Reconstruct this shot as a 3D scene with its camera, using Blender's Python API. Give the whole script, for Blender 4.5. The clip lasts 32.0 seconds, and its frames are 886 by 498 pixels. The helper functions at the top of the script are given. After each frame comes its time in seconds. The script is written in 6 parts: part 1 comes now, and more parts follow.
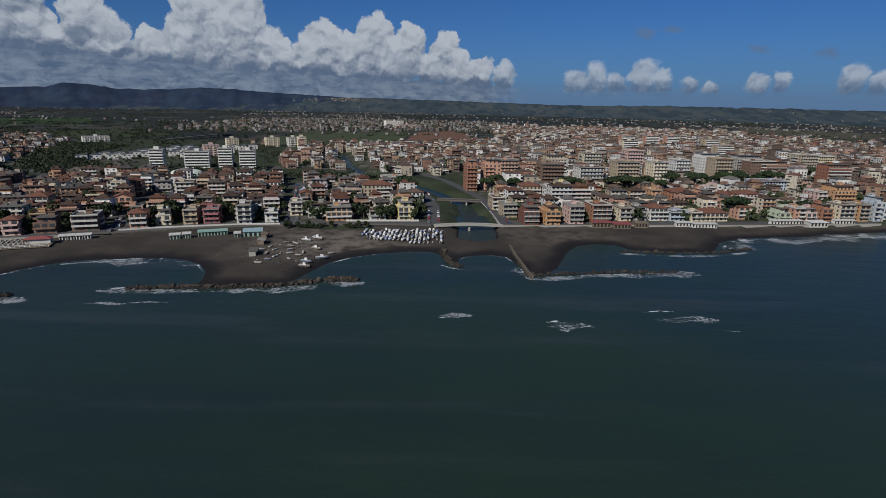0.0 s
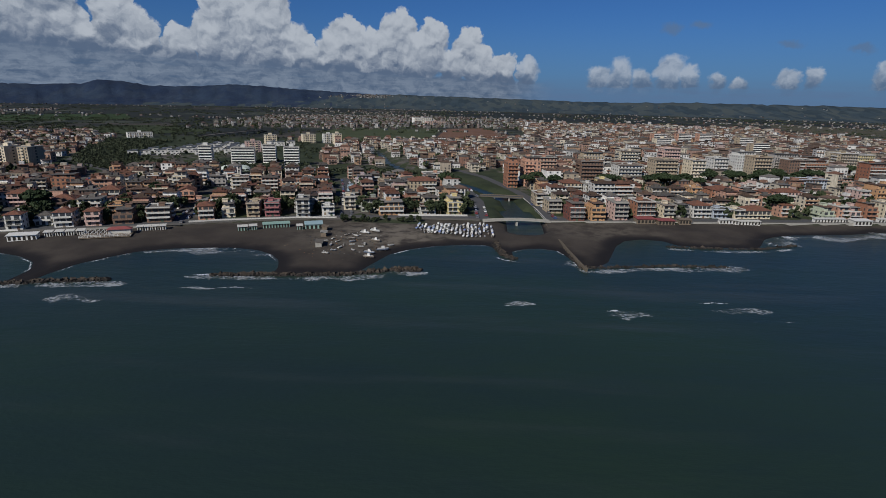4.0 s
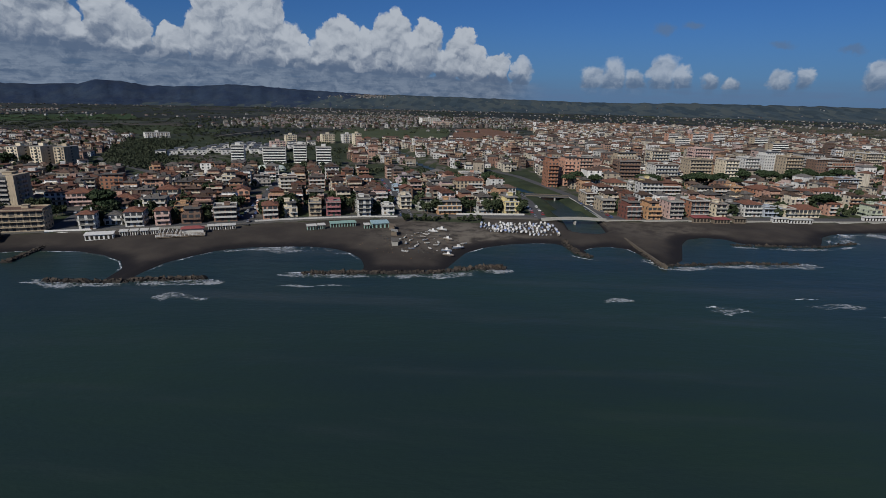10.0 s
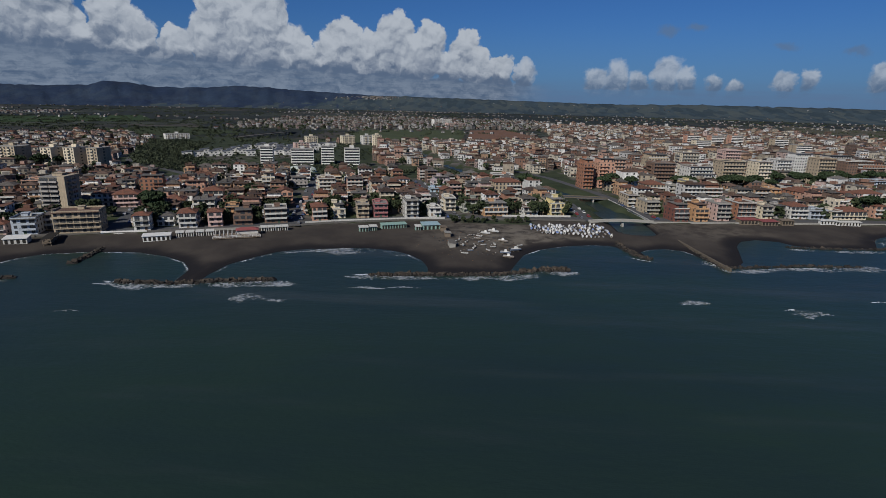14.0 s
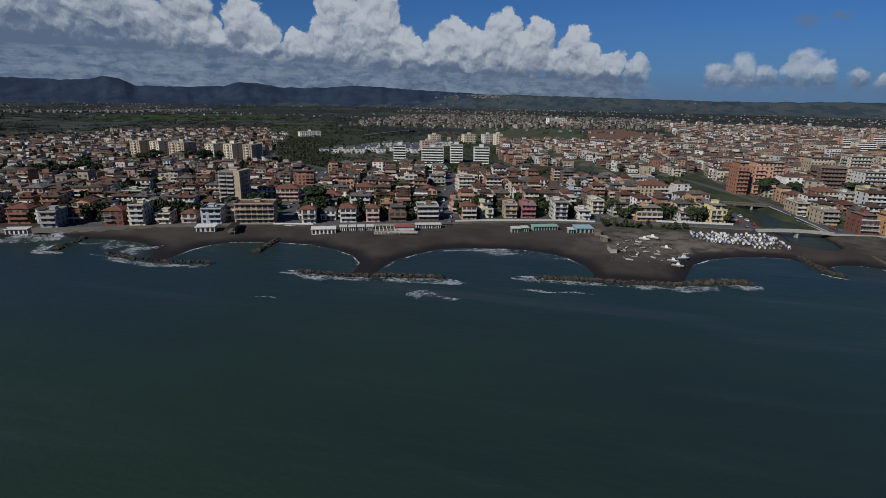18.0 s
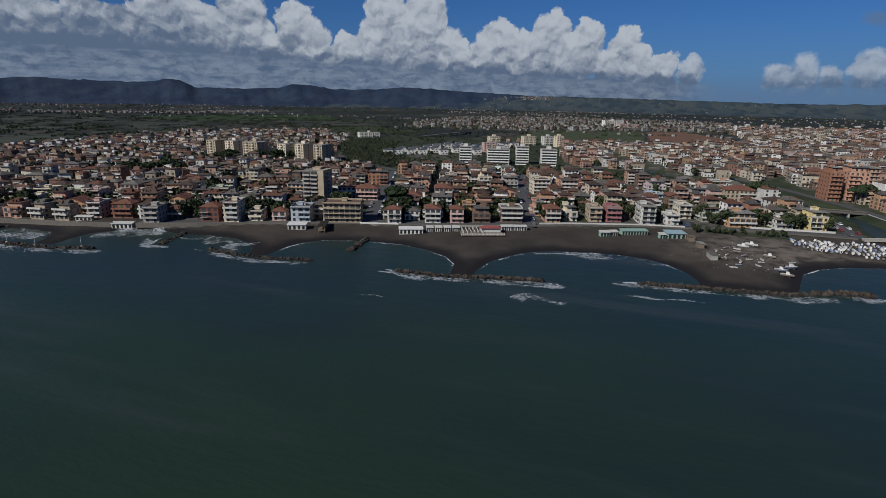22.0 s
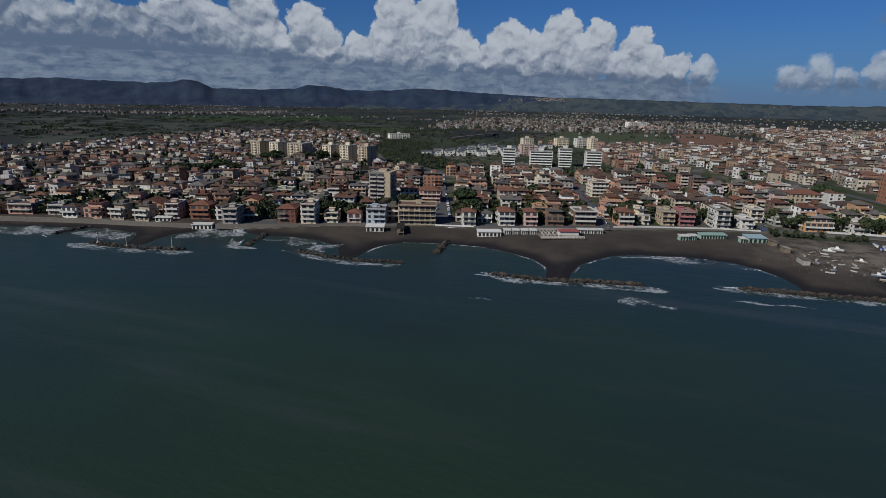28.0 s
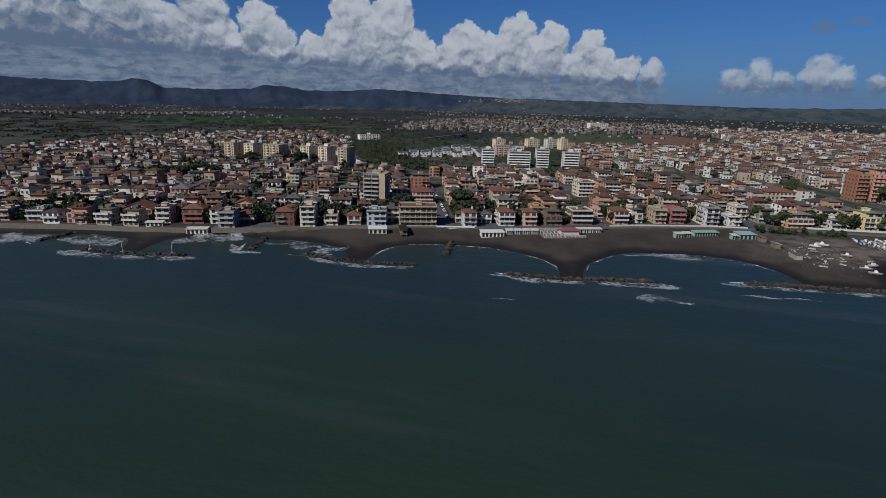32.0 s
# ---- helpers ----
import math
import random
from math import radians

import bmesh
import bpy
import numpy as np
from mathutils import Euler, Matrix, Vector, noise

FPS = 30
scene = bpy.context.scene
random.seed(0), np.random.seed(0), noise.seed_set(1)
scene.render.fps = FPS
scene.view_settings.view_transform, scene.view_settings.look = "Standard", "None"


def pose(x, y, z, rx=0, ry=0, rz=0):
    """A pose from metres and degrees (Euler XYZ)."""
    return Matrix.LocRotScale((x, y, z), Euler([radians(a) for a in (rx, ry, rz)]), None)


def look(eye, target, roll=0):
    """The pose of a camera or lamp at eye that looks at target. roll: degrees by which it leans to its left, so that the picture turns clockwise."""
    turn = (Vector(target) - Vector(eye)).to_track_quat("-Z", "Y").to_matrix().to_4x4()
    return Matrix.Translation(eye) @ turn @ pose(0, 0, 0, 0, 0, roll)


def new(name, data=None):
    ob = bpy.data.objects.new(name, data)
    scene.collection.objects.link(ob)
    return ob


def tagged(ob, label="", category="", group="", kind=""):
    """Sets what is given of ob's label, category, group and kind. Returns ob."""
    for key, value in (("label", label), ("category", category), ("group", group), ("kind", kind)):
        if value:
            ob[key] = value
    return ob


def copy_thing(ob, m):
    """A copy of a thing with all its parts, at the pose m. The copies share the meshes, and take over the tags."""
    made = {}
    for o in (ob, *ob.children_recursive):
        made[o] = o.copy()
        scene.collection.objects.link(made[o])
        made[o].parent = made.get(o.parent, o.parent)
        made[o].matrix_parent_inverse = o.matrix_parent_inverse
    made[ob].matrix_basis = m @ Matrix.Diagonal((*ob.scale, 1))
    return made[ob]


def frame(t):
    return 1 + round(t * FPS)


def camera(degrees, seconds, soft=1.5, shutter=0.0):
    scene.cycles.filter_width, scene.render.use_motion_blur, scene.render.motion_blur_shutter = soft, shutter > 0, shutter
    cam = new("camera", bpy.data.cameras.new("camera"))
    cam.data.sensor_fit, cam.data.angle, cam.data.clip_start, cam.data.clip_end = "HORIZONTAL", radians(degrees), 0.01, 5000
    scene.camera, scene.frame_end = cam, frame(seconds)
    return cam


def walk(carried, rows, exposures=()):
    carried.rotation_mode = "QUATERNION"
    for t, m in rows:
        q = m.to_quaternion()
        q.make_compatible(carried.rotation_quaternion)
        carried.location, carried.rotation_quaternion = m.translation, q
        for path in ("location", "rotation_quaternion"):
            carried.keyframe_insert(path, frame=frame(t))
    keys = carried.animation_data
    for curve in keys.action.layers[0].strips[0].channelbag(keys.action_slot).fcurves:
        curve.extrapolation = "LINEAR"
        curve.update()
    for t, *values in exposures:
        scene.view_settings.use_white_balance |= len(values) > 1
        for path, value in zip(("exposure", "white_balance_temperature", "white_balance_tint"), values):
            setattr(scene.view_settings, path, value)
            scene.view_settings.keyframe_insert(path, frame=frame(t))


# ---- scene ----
# ---- camera ----
cam = camera(78.77, 32.0, soft=0.65)


def aim(x, y, z, yaw, pitch, roll):
    """The pose of a camera at x, y, z that is turned yaw degrees to the left of +y and tilted up by pitch."""
    a, b = radians(yaw), radians(pitch)
    eye = Vector((x, y, z))
    return look(eye, eye + 100 * Vector((-math.sin(a) * math.cos(b), math.cos(a) * math.cos(b), math.sin(b))), roll)


# seconds, x, y, z, yaw, pitch, roll
FLIGHT = (
    (0, 0.0, 0.0, 75.0, 0.00, -14.79, 1.27),
    (0.5, -1.5, -2.9, 75.2, 0.55, -14.86, 1.28),
    (1, -3.0, -5.6, 75.5, 0.97, -14.93, 1.33),
    (1.5, -4.8, -8.0, 75.8, 1.06, -15.01, 1.37),
    (2, -6.8, -10.0, 76.1, 1.22, -15.07, 1.37),
    (2.5, -9.1, -11.7, 76.4, 1.59, -15.12, 1.34),
    (3, -11.6, -12.9, 76.5, 1.97, -15.16, 1.31),
    (3.5, -14.6, -13.6, 76.4, 2.29, -15.18, 1.32),
    (6, -31.4, -16.1, 75.7, 1.91, -15.20, 1.36),
    (9, -52.9, -18.9, 75.4, 1.64, -15.18, 1.37),
    (10, -60.2, -19.5, 75.3, 1.64, -15.15, 1.37),
    (11, -67.4, -19.7, 75.1, 1.70, -15.10, 1.36),
    (12, -74.4, -19.7, 74.8, 1.76, -15.07, 1.37),
    (13, -81.5, -19.6, 74.6, 1.87, -15.04, 1.38),
    (13.5, -85.2, -19.6, 74.6, 1.95, -15.02, 1.38),
    (15.5, -100.5, -19.5, 74.7, 1.99, -15.01, 1.43),
    (16, -104.3, -19.5, 74.7, 2.69, -15.04, 1.45),
    (16.5, -108.2, -19.5, 74.8, 5.45, -15.13, 1.43),
    (17, -112.1, -19.8, 74.8, 8.38, -15.25, 1.33),
    (17.5, -115.9, -20.2, 74.8, 10.50, -15.36, 1.23),
    (18, -119.5, -20.5, 74.7, 12.75, -15.40, 1.15),
    (18.5, -122.8, -20.9, 74.5, 15.18, -15.41, 1.09),
    (19, -125.8, -21.2, 74.4, 16.30, -15.40, 1.09),
    (19.5, -128.7, -21.6, 74.2, 16.75, -15.38, 1.10),
    (20, -131.6, -22.2, 74.0, 17.02, -15.36, 1.11),
    (21, -137.6, -23.6, 73.9, 17.31, -15.32, 1.15),
    (22, -143.8, -25.4, 73.8, 17.41, -15.32, 1.23),
    (23, -150.2, -27.5, 73.9, 17.49, -15.31, 1.28),
    (24, -156.5, -29.6, 74.0, 17.79, -15.29, 1.29),
    (27.5, -177.7, -36.6, 74.0, 18.34, -15.25, 1.34),
    (28.5, -183.7, -38.5, 73.9, 18.55, -15.24, 1.35),
    (29, -186.7, -39.4, 73.9, 18.67, -15.25, 1.35),
    (29.1, -187.2, -39.6, 73.9, 18.60, -15.22, 1.37),
    (29.2, -187.8, -39.8, 73.9, 17.90, -15.19, 1.40),
    (29.3, -188.4, -40.0, 73.9, 17.05, -15.16, 1.42),
    (29.4, -189.0, -40.2, 73.9, 16.00, -15.14, 1.45),
    (29.5, -189.6, -40.3, 73.9, 15.06, -15.11, 1.47),
    (29.6, -190.2, -40.5, 73.9, 14.80, -15.11, 1.48),
    (30, -192.6, -41.2, 73.9, 14.47, -15.10, 1.52),
    (30.5, -195.6, -42.1, 73.9, 14.27, -15.09, 1.52),
    (31, -198.6, -42.9, 73.8, 14.13, -15.08, 1.53),
    (32, -204.6, -44.4, 73.5, 13.98, -15.05, 1.56),
)
walk(cam, [(row[0], aim(*row[1:])) for row in FLIGHT], exposures=[(0.0, 0.0, 5930.0, 10.0), (32.0, 0.0, 5930.0, 10.0)])


# ---- node helpers ----
class Nodes:
    """A short way to write node trees."""

    def __init__(self, tree):
        self.tree = tree
        tree.nodes.clear()

    def add(self, kind, inputs=None):
        n = self.tree.nodes.new(kind)
        for key, value in (inputs or {}).items():
            if isinstance(value, bpy.types.NodeSocket):
                self.tree.links.new(value, n.inputs[key])
            else:
                n.inputs[key].default_value = value
        return n

    def math(self, op, a, b=0.0, c=0.0):
        n = self.add("ShaderNodeMath", {0: a, 1: b, 2: c})
        n.operation = op
        return n.outputs[0]

    def vec(self, op, a, b=(0, 0, 0)):
        n = self.add("ShaderNodeVectorMath", {0: a, 1: b})
        n.operation = op
        return n.outputs["Value"] if op in ("LENGTH", "DOT_PRODUCT", "DISTANCE") else n.outputs[0]

    def mix(self, f, a, b, blend="MIX"):
        n = self.add("ShaderNodeMix")
        n.data_type, n.blend_type = "RGBA", blend
        for i, v in ((0, f), (6, a), (7, b)):
            if isinstance(v, bpy.types.NodeSocket):
                self.tree.links.new(v, n.inputs[i])
            else:
                n.inputs[i].default_value = v if i == 0 else (*v[:3], 1)
        return n.outputs[2]

    def noise(self, at, scale, detail=4.0, rough=0.55):
        return self.add("ShaderNodeTexNoise", {"Vector": at, "Scale": scale, "Detail": detail, "Roughness": rough}).outputs[0]

    def span(self, x, lo, hi, to_lo=0.0, to_hi=1.0):
        n = self.add("ShaderNodeMapRange", {0: x, 1: min(lo, hi), 2: max(lo, hi), 3: to_lo if lo < hi else to_hi, 4: to_hi if lo < hi else to_lo})
        n.interpolation_type = "SMOOTHSTEP"
        return n.outputs[0]


# ---- world: sky, haze and the far clouds ----
SUN_AZ, SUN_EL = 208.0, 35.0
world = bpy.data.worlds.new("sky")
scene.world = world
world.use_nodes = True
wn = Nodes(world.node_tree)
sky = wn.add("ShaderNodeTexSky")
sky.sky_type, sky.sun_disc, sky.sun_elevation, sky.sun_rotation = "NISHITA", False, radians(SUN_EL), radians(SUN_AZ)
sky.altitude, sky.air_density, sky.dust_density, sky.ozone_density = 80.0, 1.0, 0.6, 2.5
way = wn.add("ShaderNodeTexCoord").outputs["Generated"]
split = wn.add("ShaderNodeSeparateXYZ", {0: way})
wx, wy, wz = split.outputs
az = wn.math("MULTIPLY", wn.math("ARCTAN2", wx, wy), 57.29578)
el = wn.math("MULTIPLY", wn.math("ARCSINE", wz), 57.29578)
flat = wn.add("ShaderNodeCombineXYZ", {0: az, 1: el, 2: 0.0}).outputs[0]
# heaps of cumulus: azimuth, elevation and radius in degrees, from the left to the right
HEAPS = "-66,4.6,4 -62,5.4,3 -58,5.2,3.2 -53,5.0,2.7 -49.2,6.0,1.9 -47.5,5.2,2.4 -44.7,5.9,2.3 -42.4,6.8,2.4 -40.4,5.6,2.4 -36.9,7.6,2.2 -36.4,5.4,2.5 -32.3,7.4,1.7 -31.0,5.3,2.2 -27.4,4.8,1.6 -24.6,5.8,2.0 -23.4,8.3,2.1 -21.0,6.6,2.6 -19.6,8.2,2.3 -17.2,5.0,1.9 -34.4,4.6,1.5 -15.6,4.0,1.3 -1.8,3.9,1.3"
HEAPS_B = "-13.6,4.6,1.8 -12.3,6.0,1.9 -9.4,5.2,2.0 -7.2,6.9,1.8 -5.4,4.8,2.0 -3.6,6.4,1.6 -0.3,5.7,1.5 0.8,4.2,1.8 3.4,3.7,1.4 5.9,3.3,1.1 12.7,2.9,1.2 14.6,3.1,1.4 16.8,2.6,1.2 19.2,3.5,1.5 20.9,2.8,1.1 23.2,2.6,0.9 25.2,2.1,0.8 28.8,2.5,0.9 30.5,3.0,0.75 35.5,3.3,1.15 37.3,2.7,0.9 41,3.3,1.4 46,3.6,1.7 55,4,2 64,4,2"
warp = wn.add("ShaderNodeTexNoise", {"Vector": flat, "Scale": 0.5, "Detail": 7.0, "Roughness": 0.62}).outputs["Color"]
warp = wn.vec("MULTIPLY", wn.vec("SUBTRACT", warp, (0.5, 0.5, 0.5)), (2.3, 2.1, 0))
bent = wn.vec("ADD", flat, warp)
high, weight, lit = None, None, None
for text in (HEAPS + " " + HEAPS_B).split():
    a, b, r = (float(v) for v in text.split(","))
    q = wn.vec("MULTIPLY", wn.vec("SUBTRACT", bent, (a, b, 0)), (1 / r, 1 / r, 0))
    q = wn.vec("MAXIMUM", q, wn.vec("MULTIPLY", q, (1.0, 0.4, 1.0)))
    h = wn.math("SUBTRACT", 1.0, wn.vec("LENGTH", q))
    w = wn.math("POWER", wn.math("MAXIMUM", wn.math("ADD", h, 0.35), 0.0), 4.0)
    s = wn.math("MULTIPLY", w, wn.vec("DOT_PRODUCT", q, (-0.1, 0.95, 0)))
    high = h if high is None else wn.math("MAXIMUM", high, h)
    weight = w if weight is None else wn.math("ADD", weight, w)
    lit = s if lit is None else wn.math("ADD", lit, s)
lit = wn.math("DIVIDE", lit, wn.math("ADD", weight, 0.0005))


# billows: rounded lobes, lit from above
def billow(shift):
    at = wn.vec("ADD", bent, shift)
    lobes = wn.add("ShaderNodeTexVoronoi", {"Vector": at, "Scale": 0.62})
    lobes.feature = "SMOOTH_F1"
    lobes.inputs["Smoothness"].default_value = 0.35
    return wn.math("ADD", wn.math("MULTIPLY", lobes.outputs["Distance"], -0.75), wn.noise(at, 1.0, 6.0, 0.52))


lump, lump_up = billow((0, 0, 0)), billow((0.12, -0.42, 0))
bank = wn.span(az, 3.0, 9.0, 1.0, 0.0)
base = wn.add("ShaderNodeMapRange", {0: az, 1: -38.0, 2: 10.0, 3: 3.75, 4: 1.75}).outputs[0]
over = wn.math("SUBTRACT", wn.math("ADD", el, wn.math("MULTIPLY", wn.math("SUBTRACT", wn.noise(wn.vec("MULTIPLY", flat, (0.8, 2.0, 0)), 1.0, 5.0), 0.5), 0.7)), base)
puff = wn.math("ADD", high, wn.math("MULTIPLY", lump, 0.42))
cover = wn.math("ADD", wn.math("MULTIPLY", wn.span(puff, -0.02, 0.14), bank), wn.math("MULTIPLY", wn.span(puff, -0.02, 0.50, 0.0, 0.74), wn.math("SUBTRACT", 1.0, bank)))
cover = wn.math("MULTIPLY", cover, wn.math("MAXIMUM", wn.span(over, -0.15, 0.15), wn.math("MULTIPLY", wn.span(over, -1.0, 0.0), 0.35)))
# under the flat bases: grey far layers in thin stripes, paler towards the horizon
stripes = wn.noise(wn.vec("MULTIPLY", flat, (0.22, 1.9, 0)), 1.0, 7.0, 0.62)
rows_far = wn.noise(wn.vec("MULTIPLY", bent, (0.7, 1.6, 0)), 1.0, 6.0, 0.6)
foot = wn.math("MULTIPLY", wn.span(over, 0.5, -0.05), wn.math("MULTIPLY", bank, wn.span(stripes, 0.2, 0.5, 0.74, 0.97)))
veil = wn.math("MULTIPLY", wn.span(el, 3.0, 0.9), wn.span(stripes, 0.3, 0.7, 0.35, 0.85))
wisps = None
for a, b in ((19.0, 7.0), (21.3, 7.2), (28.6, 5.4), (33.4, 4.9), (41.0, 6.6)):
    q = wn.vec("MULTIPLY", wn.vec("SUBTRACT", bent, (a, b, 0)), (0.8, 1.7, 0))
    h = wn.math("SUBTRACT", 1.0, wn.vec("LENGTH", q))
    wisps = h if wisps is None else wn.math("MAXIMUM", wisps, h)
wisps = wn.span(wisps, 0.0, 0.7, 0.0, 0.75)
tone = wn.math("ADD", wn.math("MULTIPLY", lit, 0.5), wn.math("MULTIPLY", wn.math("SUBTRACT", lump, lump_up), 1.3))
tone = wn.math("ADD", tone, wn.span(az, -28.0, -52.0, 0.0, -0.62))
tone = wn.math("ADD", tone, wn.span(over, 0.0, 1.5, -0.42, 0.16))
bright = wn.mix(wn.span(tone, -0.75, 0.6), (0.100, 0.135, 0.195), (0.44, 0.455, 0.47))
air = wn.mix(wn.math("MULTIPLY", wn.span(el, 9.0, 0.0), 0.5), wn.mix(1.0, sky.outputs[0], (0.0150, 0.0275, 0.0485), "MULTIPLY"), (0.09, 0.165, 0.31))
air = wn.mix(wn.math("MAXIMUM", veil, wisps), air, (0.105, 0.165, 0.265))
air = wn.mix(foot, air, wn.mix(wn.span(wn.math("ADD", wn.math("MULTIPLY", stripes, 0.4), wn.math("MULTIPLY", rows_far, 0.6)), 0.36, 0.62), (0.082, 0.115, 0.172), (0.190, 0.225, 0.275)))
air = wn.mix(cover, air, bright)
wn.add("ShaderNodeOutputWorld", {0: wn.add("ShaderNodeBackground", {"Color": air, "Strength": 1.0}).outputs[0]})

sun = new("sun", bpy.data.lights.new("sun", "SUN"))
sun.data.energy, sun.data.angle, sun.data.color = 4.7, radians(0.6), (1.0, 0.91, 0.77)
to_sun = Vector((math.sin(radians(SUN_AZ)) * math.cos(radians(SUN_EL)), math.cos(radians(SUN_AZ)) * math.cos(radians(SUN_EL)), math.sin(radians(SUN_EL))))
sun.matrix_world = look(to_sun * 300, (0, 0, 0))


# ---- materials ----
def material(name, rough=0.8, metal=0.0):
    m = bpy.data.materials.new(name)
    m.use_nodes = True
    n = Nodes(m.node_tree)
    shader = n.add("ShaderNodeBsdfPrincipled", {"Roughness": rough, "Metallic": metal, "Specular IOR Level": 0.12 if rough > 0.7 else 0.5})
    n.add("ShaderNodeOutputMaterial", {0: shader.outputs[0]})
    at = n.add("ShaderNodeNewGeometry").outputs["Position"]
    return m, n, shader, at


def link(n, a, b):
    n.tree.links.new(a, b)


def relief(n, shader, height, strength, distance):
    link(n, n.add("ShaderNodeBump", {"Height": height, "Strength": strength, "Distance": distance}).outputs[0], shader.inputs["Normal"])


def plain(name, colour, rough=0.8, vary=0.25, scale=0.6, metal=0.0):
    """A worn surface of one colour: blotches and grain at two sizes."""
    m, n, s, at = material(name, rough, metal)
    blot = n.math("MULTIPLY", n.math("SUBTRACT", n.noise(at, scale, 5.0, 0.6), 0.5), vary * 2)
    fine = n.math("MULTIPLY", n.math("SUBTRACT", n.noise(at, scale * 9, 3.0), 0.5), vary)
    f = n.math("ADD", 1.0, n.math("ADD", blot, fine))
    link(n, n.mix(1.0, colour, n.add("ShaderNodeCombineColor", {0: f, 1: f, 2: f}).outputs[0], "MULTIPLY"), s.inputs["Base Color"])
    relief(n, s, n.noise(at, scale * 6, 4.0), 0.25, 0.05)
    return m


PAINT = {
    "white": (0.66, 0.64, 0.60), "greywhite": (0.50, 0.49, 0.46), "grey": (0.30, 0.28, 0.26), "cream": (0.54, 0.47, 0.35), "yellow": (0.54, 0.45, 0.23),
    "tan": (0.34, 0.28, 0.20), "orange": (0.40, 0.24, 0.13), "salmon": (0.41, 0.24, 0.17), "pink": (0.45, 0.32, 0.28), "terracotta": (0.27, 0.135, 0.085),
    "brick": (0.22, 0.10, 0.065), "darkred": (0.15, 0.065, 0.05), "crimson": (0.28, 0.12, 0.12), "brown": (0.16, 0.105, 0.078), "greyblue": (0.35, 0.38, 0.42),
    "paleblue": (0.34, 0.43, 0.50), "palegreen": (0.38, 0.41, 0.31), "greygreen": (0.24, 0.25, 0.21), "lilac": (0.40, 0.33, 0.34),
}


def plaster(name, colour):
    """Painted render with streaks that run down it, and weathered patches."""
    m, n, s, at = material(name, 0.86)
    streak = n.noise(n.vec("MULTIPLY", at, (1.6, 1.6, 0.22)), 1.0, 5.0, 0.6)
    patch = n.noise(at, 0.22, 4.0)
    f = n.math("ADD", n.span(streak, 0.3, 0.75, 1.1, 0.74), n.math("MULTIPLY", n.math("SUBTRACT", patch, 0.5), 0.3))
    link(n, n.mix(1.0, colour, n.add("ShaderNodeCombineColor", {0: f, 1: f, 2: f}).outputs[0], "MULTIPLY"), s.inputs["Base Color"])
    relief(n, s, n.noise(at, 5.0, 4.0), 0.2, 0.03)
    return m


WALLS = {key: plaster("plaster_" + key, value) for key, value in PAINT.items()}

WARM_MIX = ("tan", "cream", "salmon", "tan", "orange", "white", "brown", "terracotta", "cream", "tan", "greywhite", "orange", "salmon", "brown", "cream", "terracotta")


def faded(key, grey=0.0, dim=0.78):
    """A paint mixed towards grey and dimmed, for the streets further back."""
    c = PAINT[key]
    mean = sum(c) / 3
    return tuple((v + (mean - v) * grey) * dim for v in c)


def many_coloured(name, colours, by_island, rough=0.86, spread=0.3):
    """One coat for many pieces: each piece takes one of the colours by chance."""
    m, n, s, at = material(name, rough)
    pick = n.add("ShaderNodeNewGeometry").outputs["Random Per Island"] if by_island else n.add("ShaderNodeObjectInfo").outputs["Random"]
    ramp = n.add("ShaderNodeValToRGB", {0: pick})
    bar = ramp.color_ramp
    bar.interpolation = "CONSTANT"
    for i, c in enumerate(colours):
        stop = bar.elements[0] if i == 0 else bar.elements.new(i / len(colours))
        stop.position, stop.color = i / len(colours), (*c, 1)
    bar.elements.remove(bar.elements[-1]) if len(bar.elements) > len(colours) else None
    wear = n.span(n.noise(n.vec("MULTIPLY", at, (0.9, 0.9, 0.2)), 1.0, 5.0), 0.3, 0.75, 1.0 + spread * 0.4, 1.0 - spread)
    link(n, n.mix(1.0, ramp.outputs[0], n.add("ShaderNodeCombineColor", {0: wear, 1: wear, 2: wear}).outputs[0], "MULTIPLY"), s.inputs["Base Color"])
    relief(n, s, n.noise(at, 4.0, 3.0), 0.2, 0.04)
    return m


M_TOWN = many_coloured("town_plaster", [faded(k, 0.15, 0.92) for k in WARM_MIX + ("white", "pink")], False)
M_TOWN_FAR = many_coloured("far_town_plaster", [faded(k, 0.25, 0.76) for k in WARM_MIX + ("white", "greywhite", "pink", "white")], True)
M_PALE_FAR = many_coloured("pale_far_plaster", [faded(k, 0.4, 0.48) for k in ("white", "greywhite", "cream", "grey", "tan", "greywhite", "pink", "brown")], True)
ROOFS = [(0.115, 0.058, 0.042), (0.08, 0.055, 0.042), (0.13, 0.07, 0.05), (0.09, 0.083, 0.076), (0.105, 0.092, 0.082), (0.065, 0.047, 0.04), (0.11, 0.075, 0.058), (0.13, 0.12, 0.11)]
M_ROOF = many_coloured("town_roofs", ROOFS, False, 0.9)
M_ROOF_FAR = many_coloured("far_town_roofs", ROOFS, True, 0.9)


def tiles():
    m, n, s, at = material("clay_tiles", 0.85)
    wave = n.add("ShaderNodeTexWave", {"Vector": n.add("ShaderNodeTexCoord").outputs["Object"], "Scale": 1.4, "Distortion": 0.6}).outputs["Fac"]
    old = n.noise(at, 0.8, 5.0, 0.65)
    link(n, n.mix(n.span(old, 0.3, 0.7), (0.18, 0.075, 0.048), (0.11, 0.065, 0.048)), s.inputs["Base Color"])
    relief(n, s, wave, 0.5, 0.1)
    return m


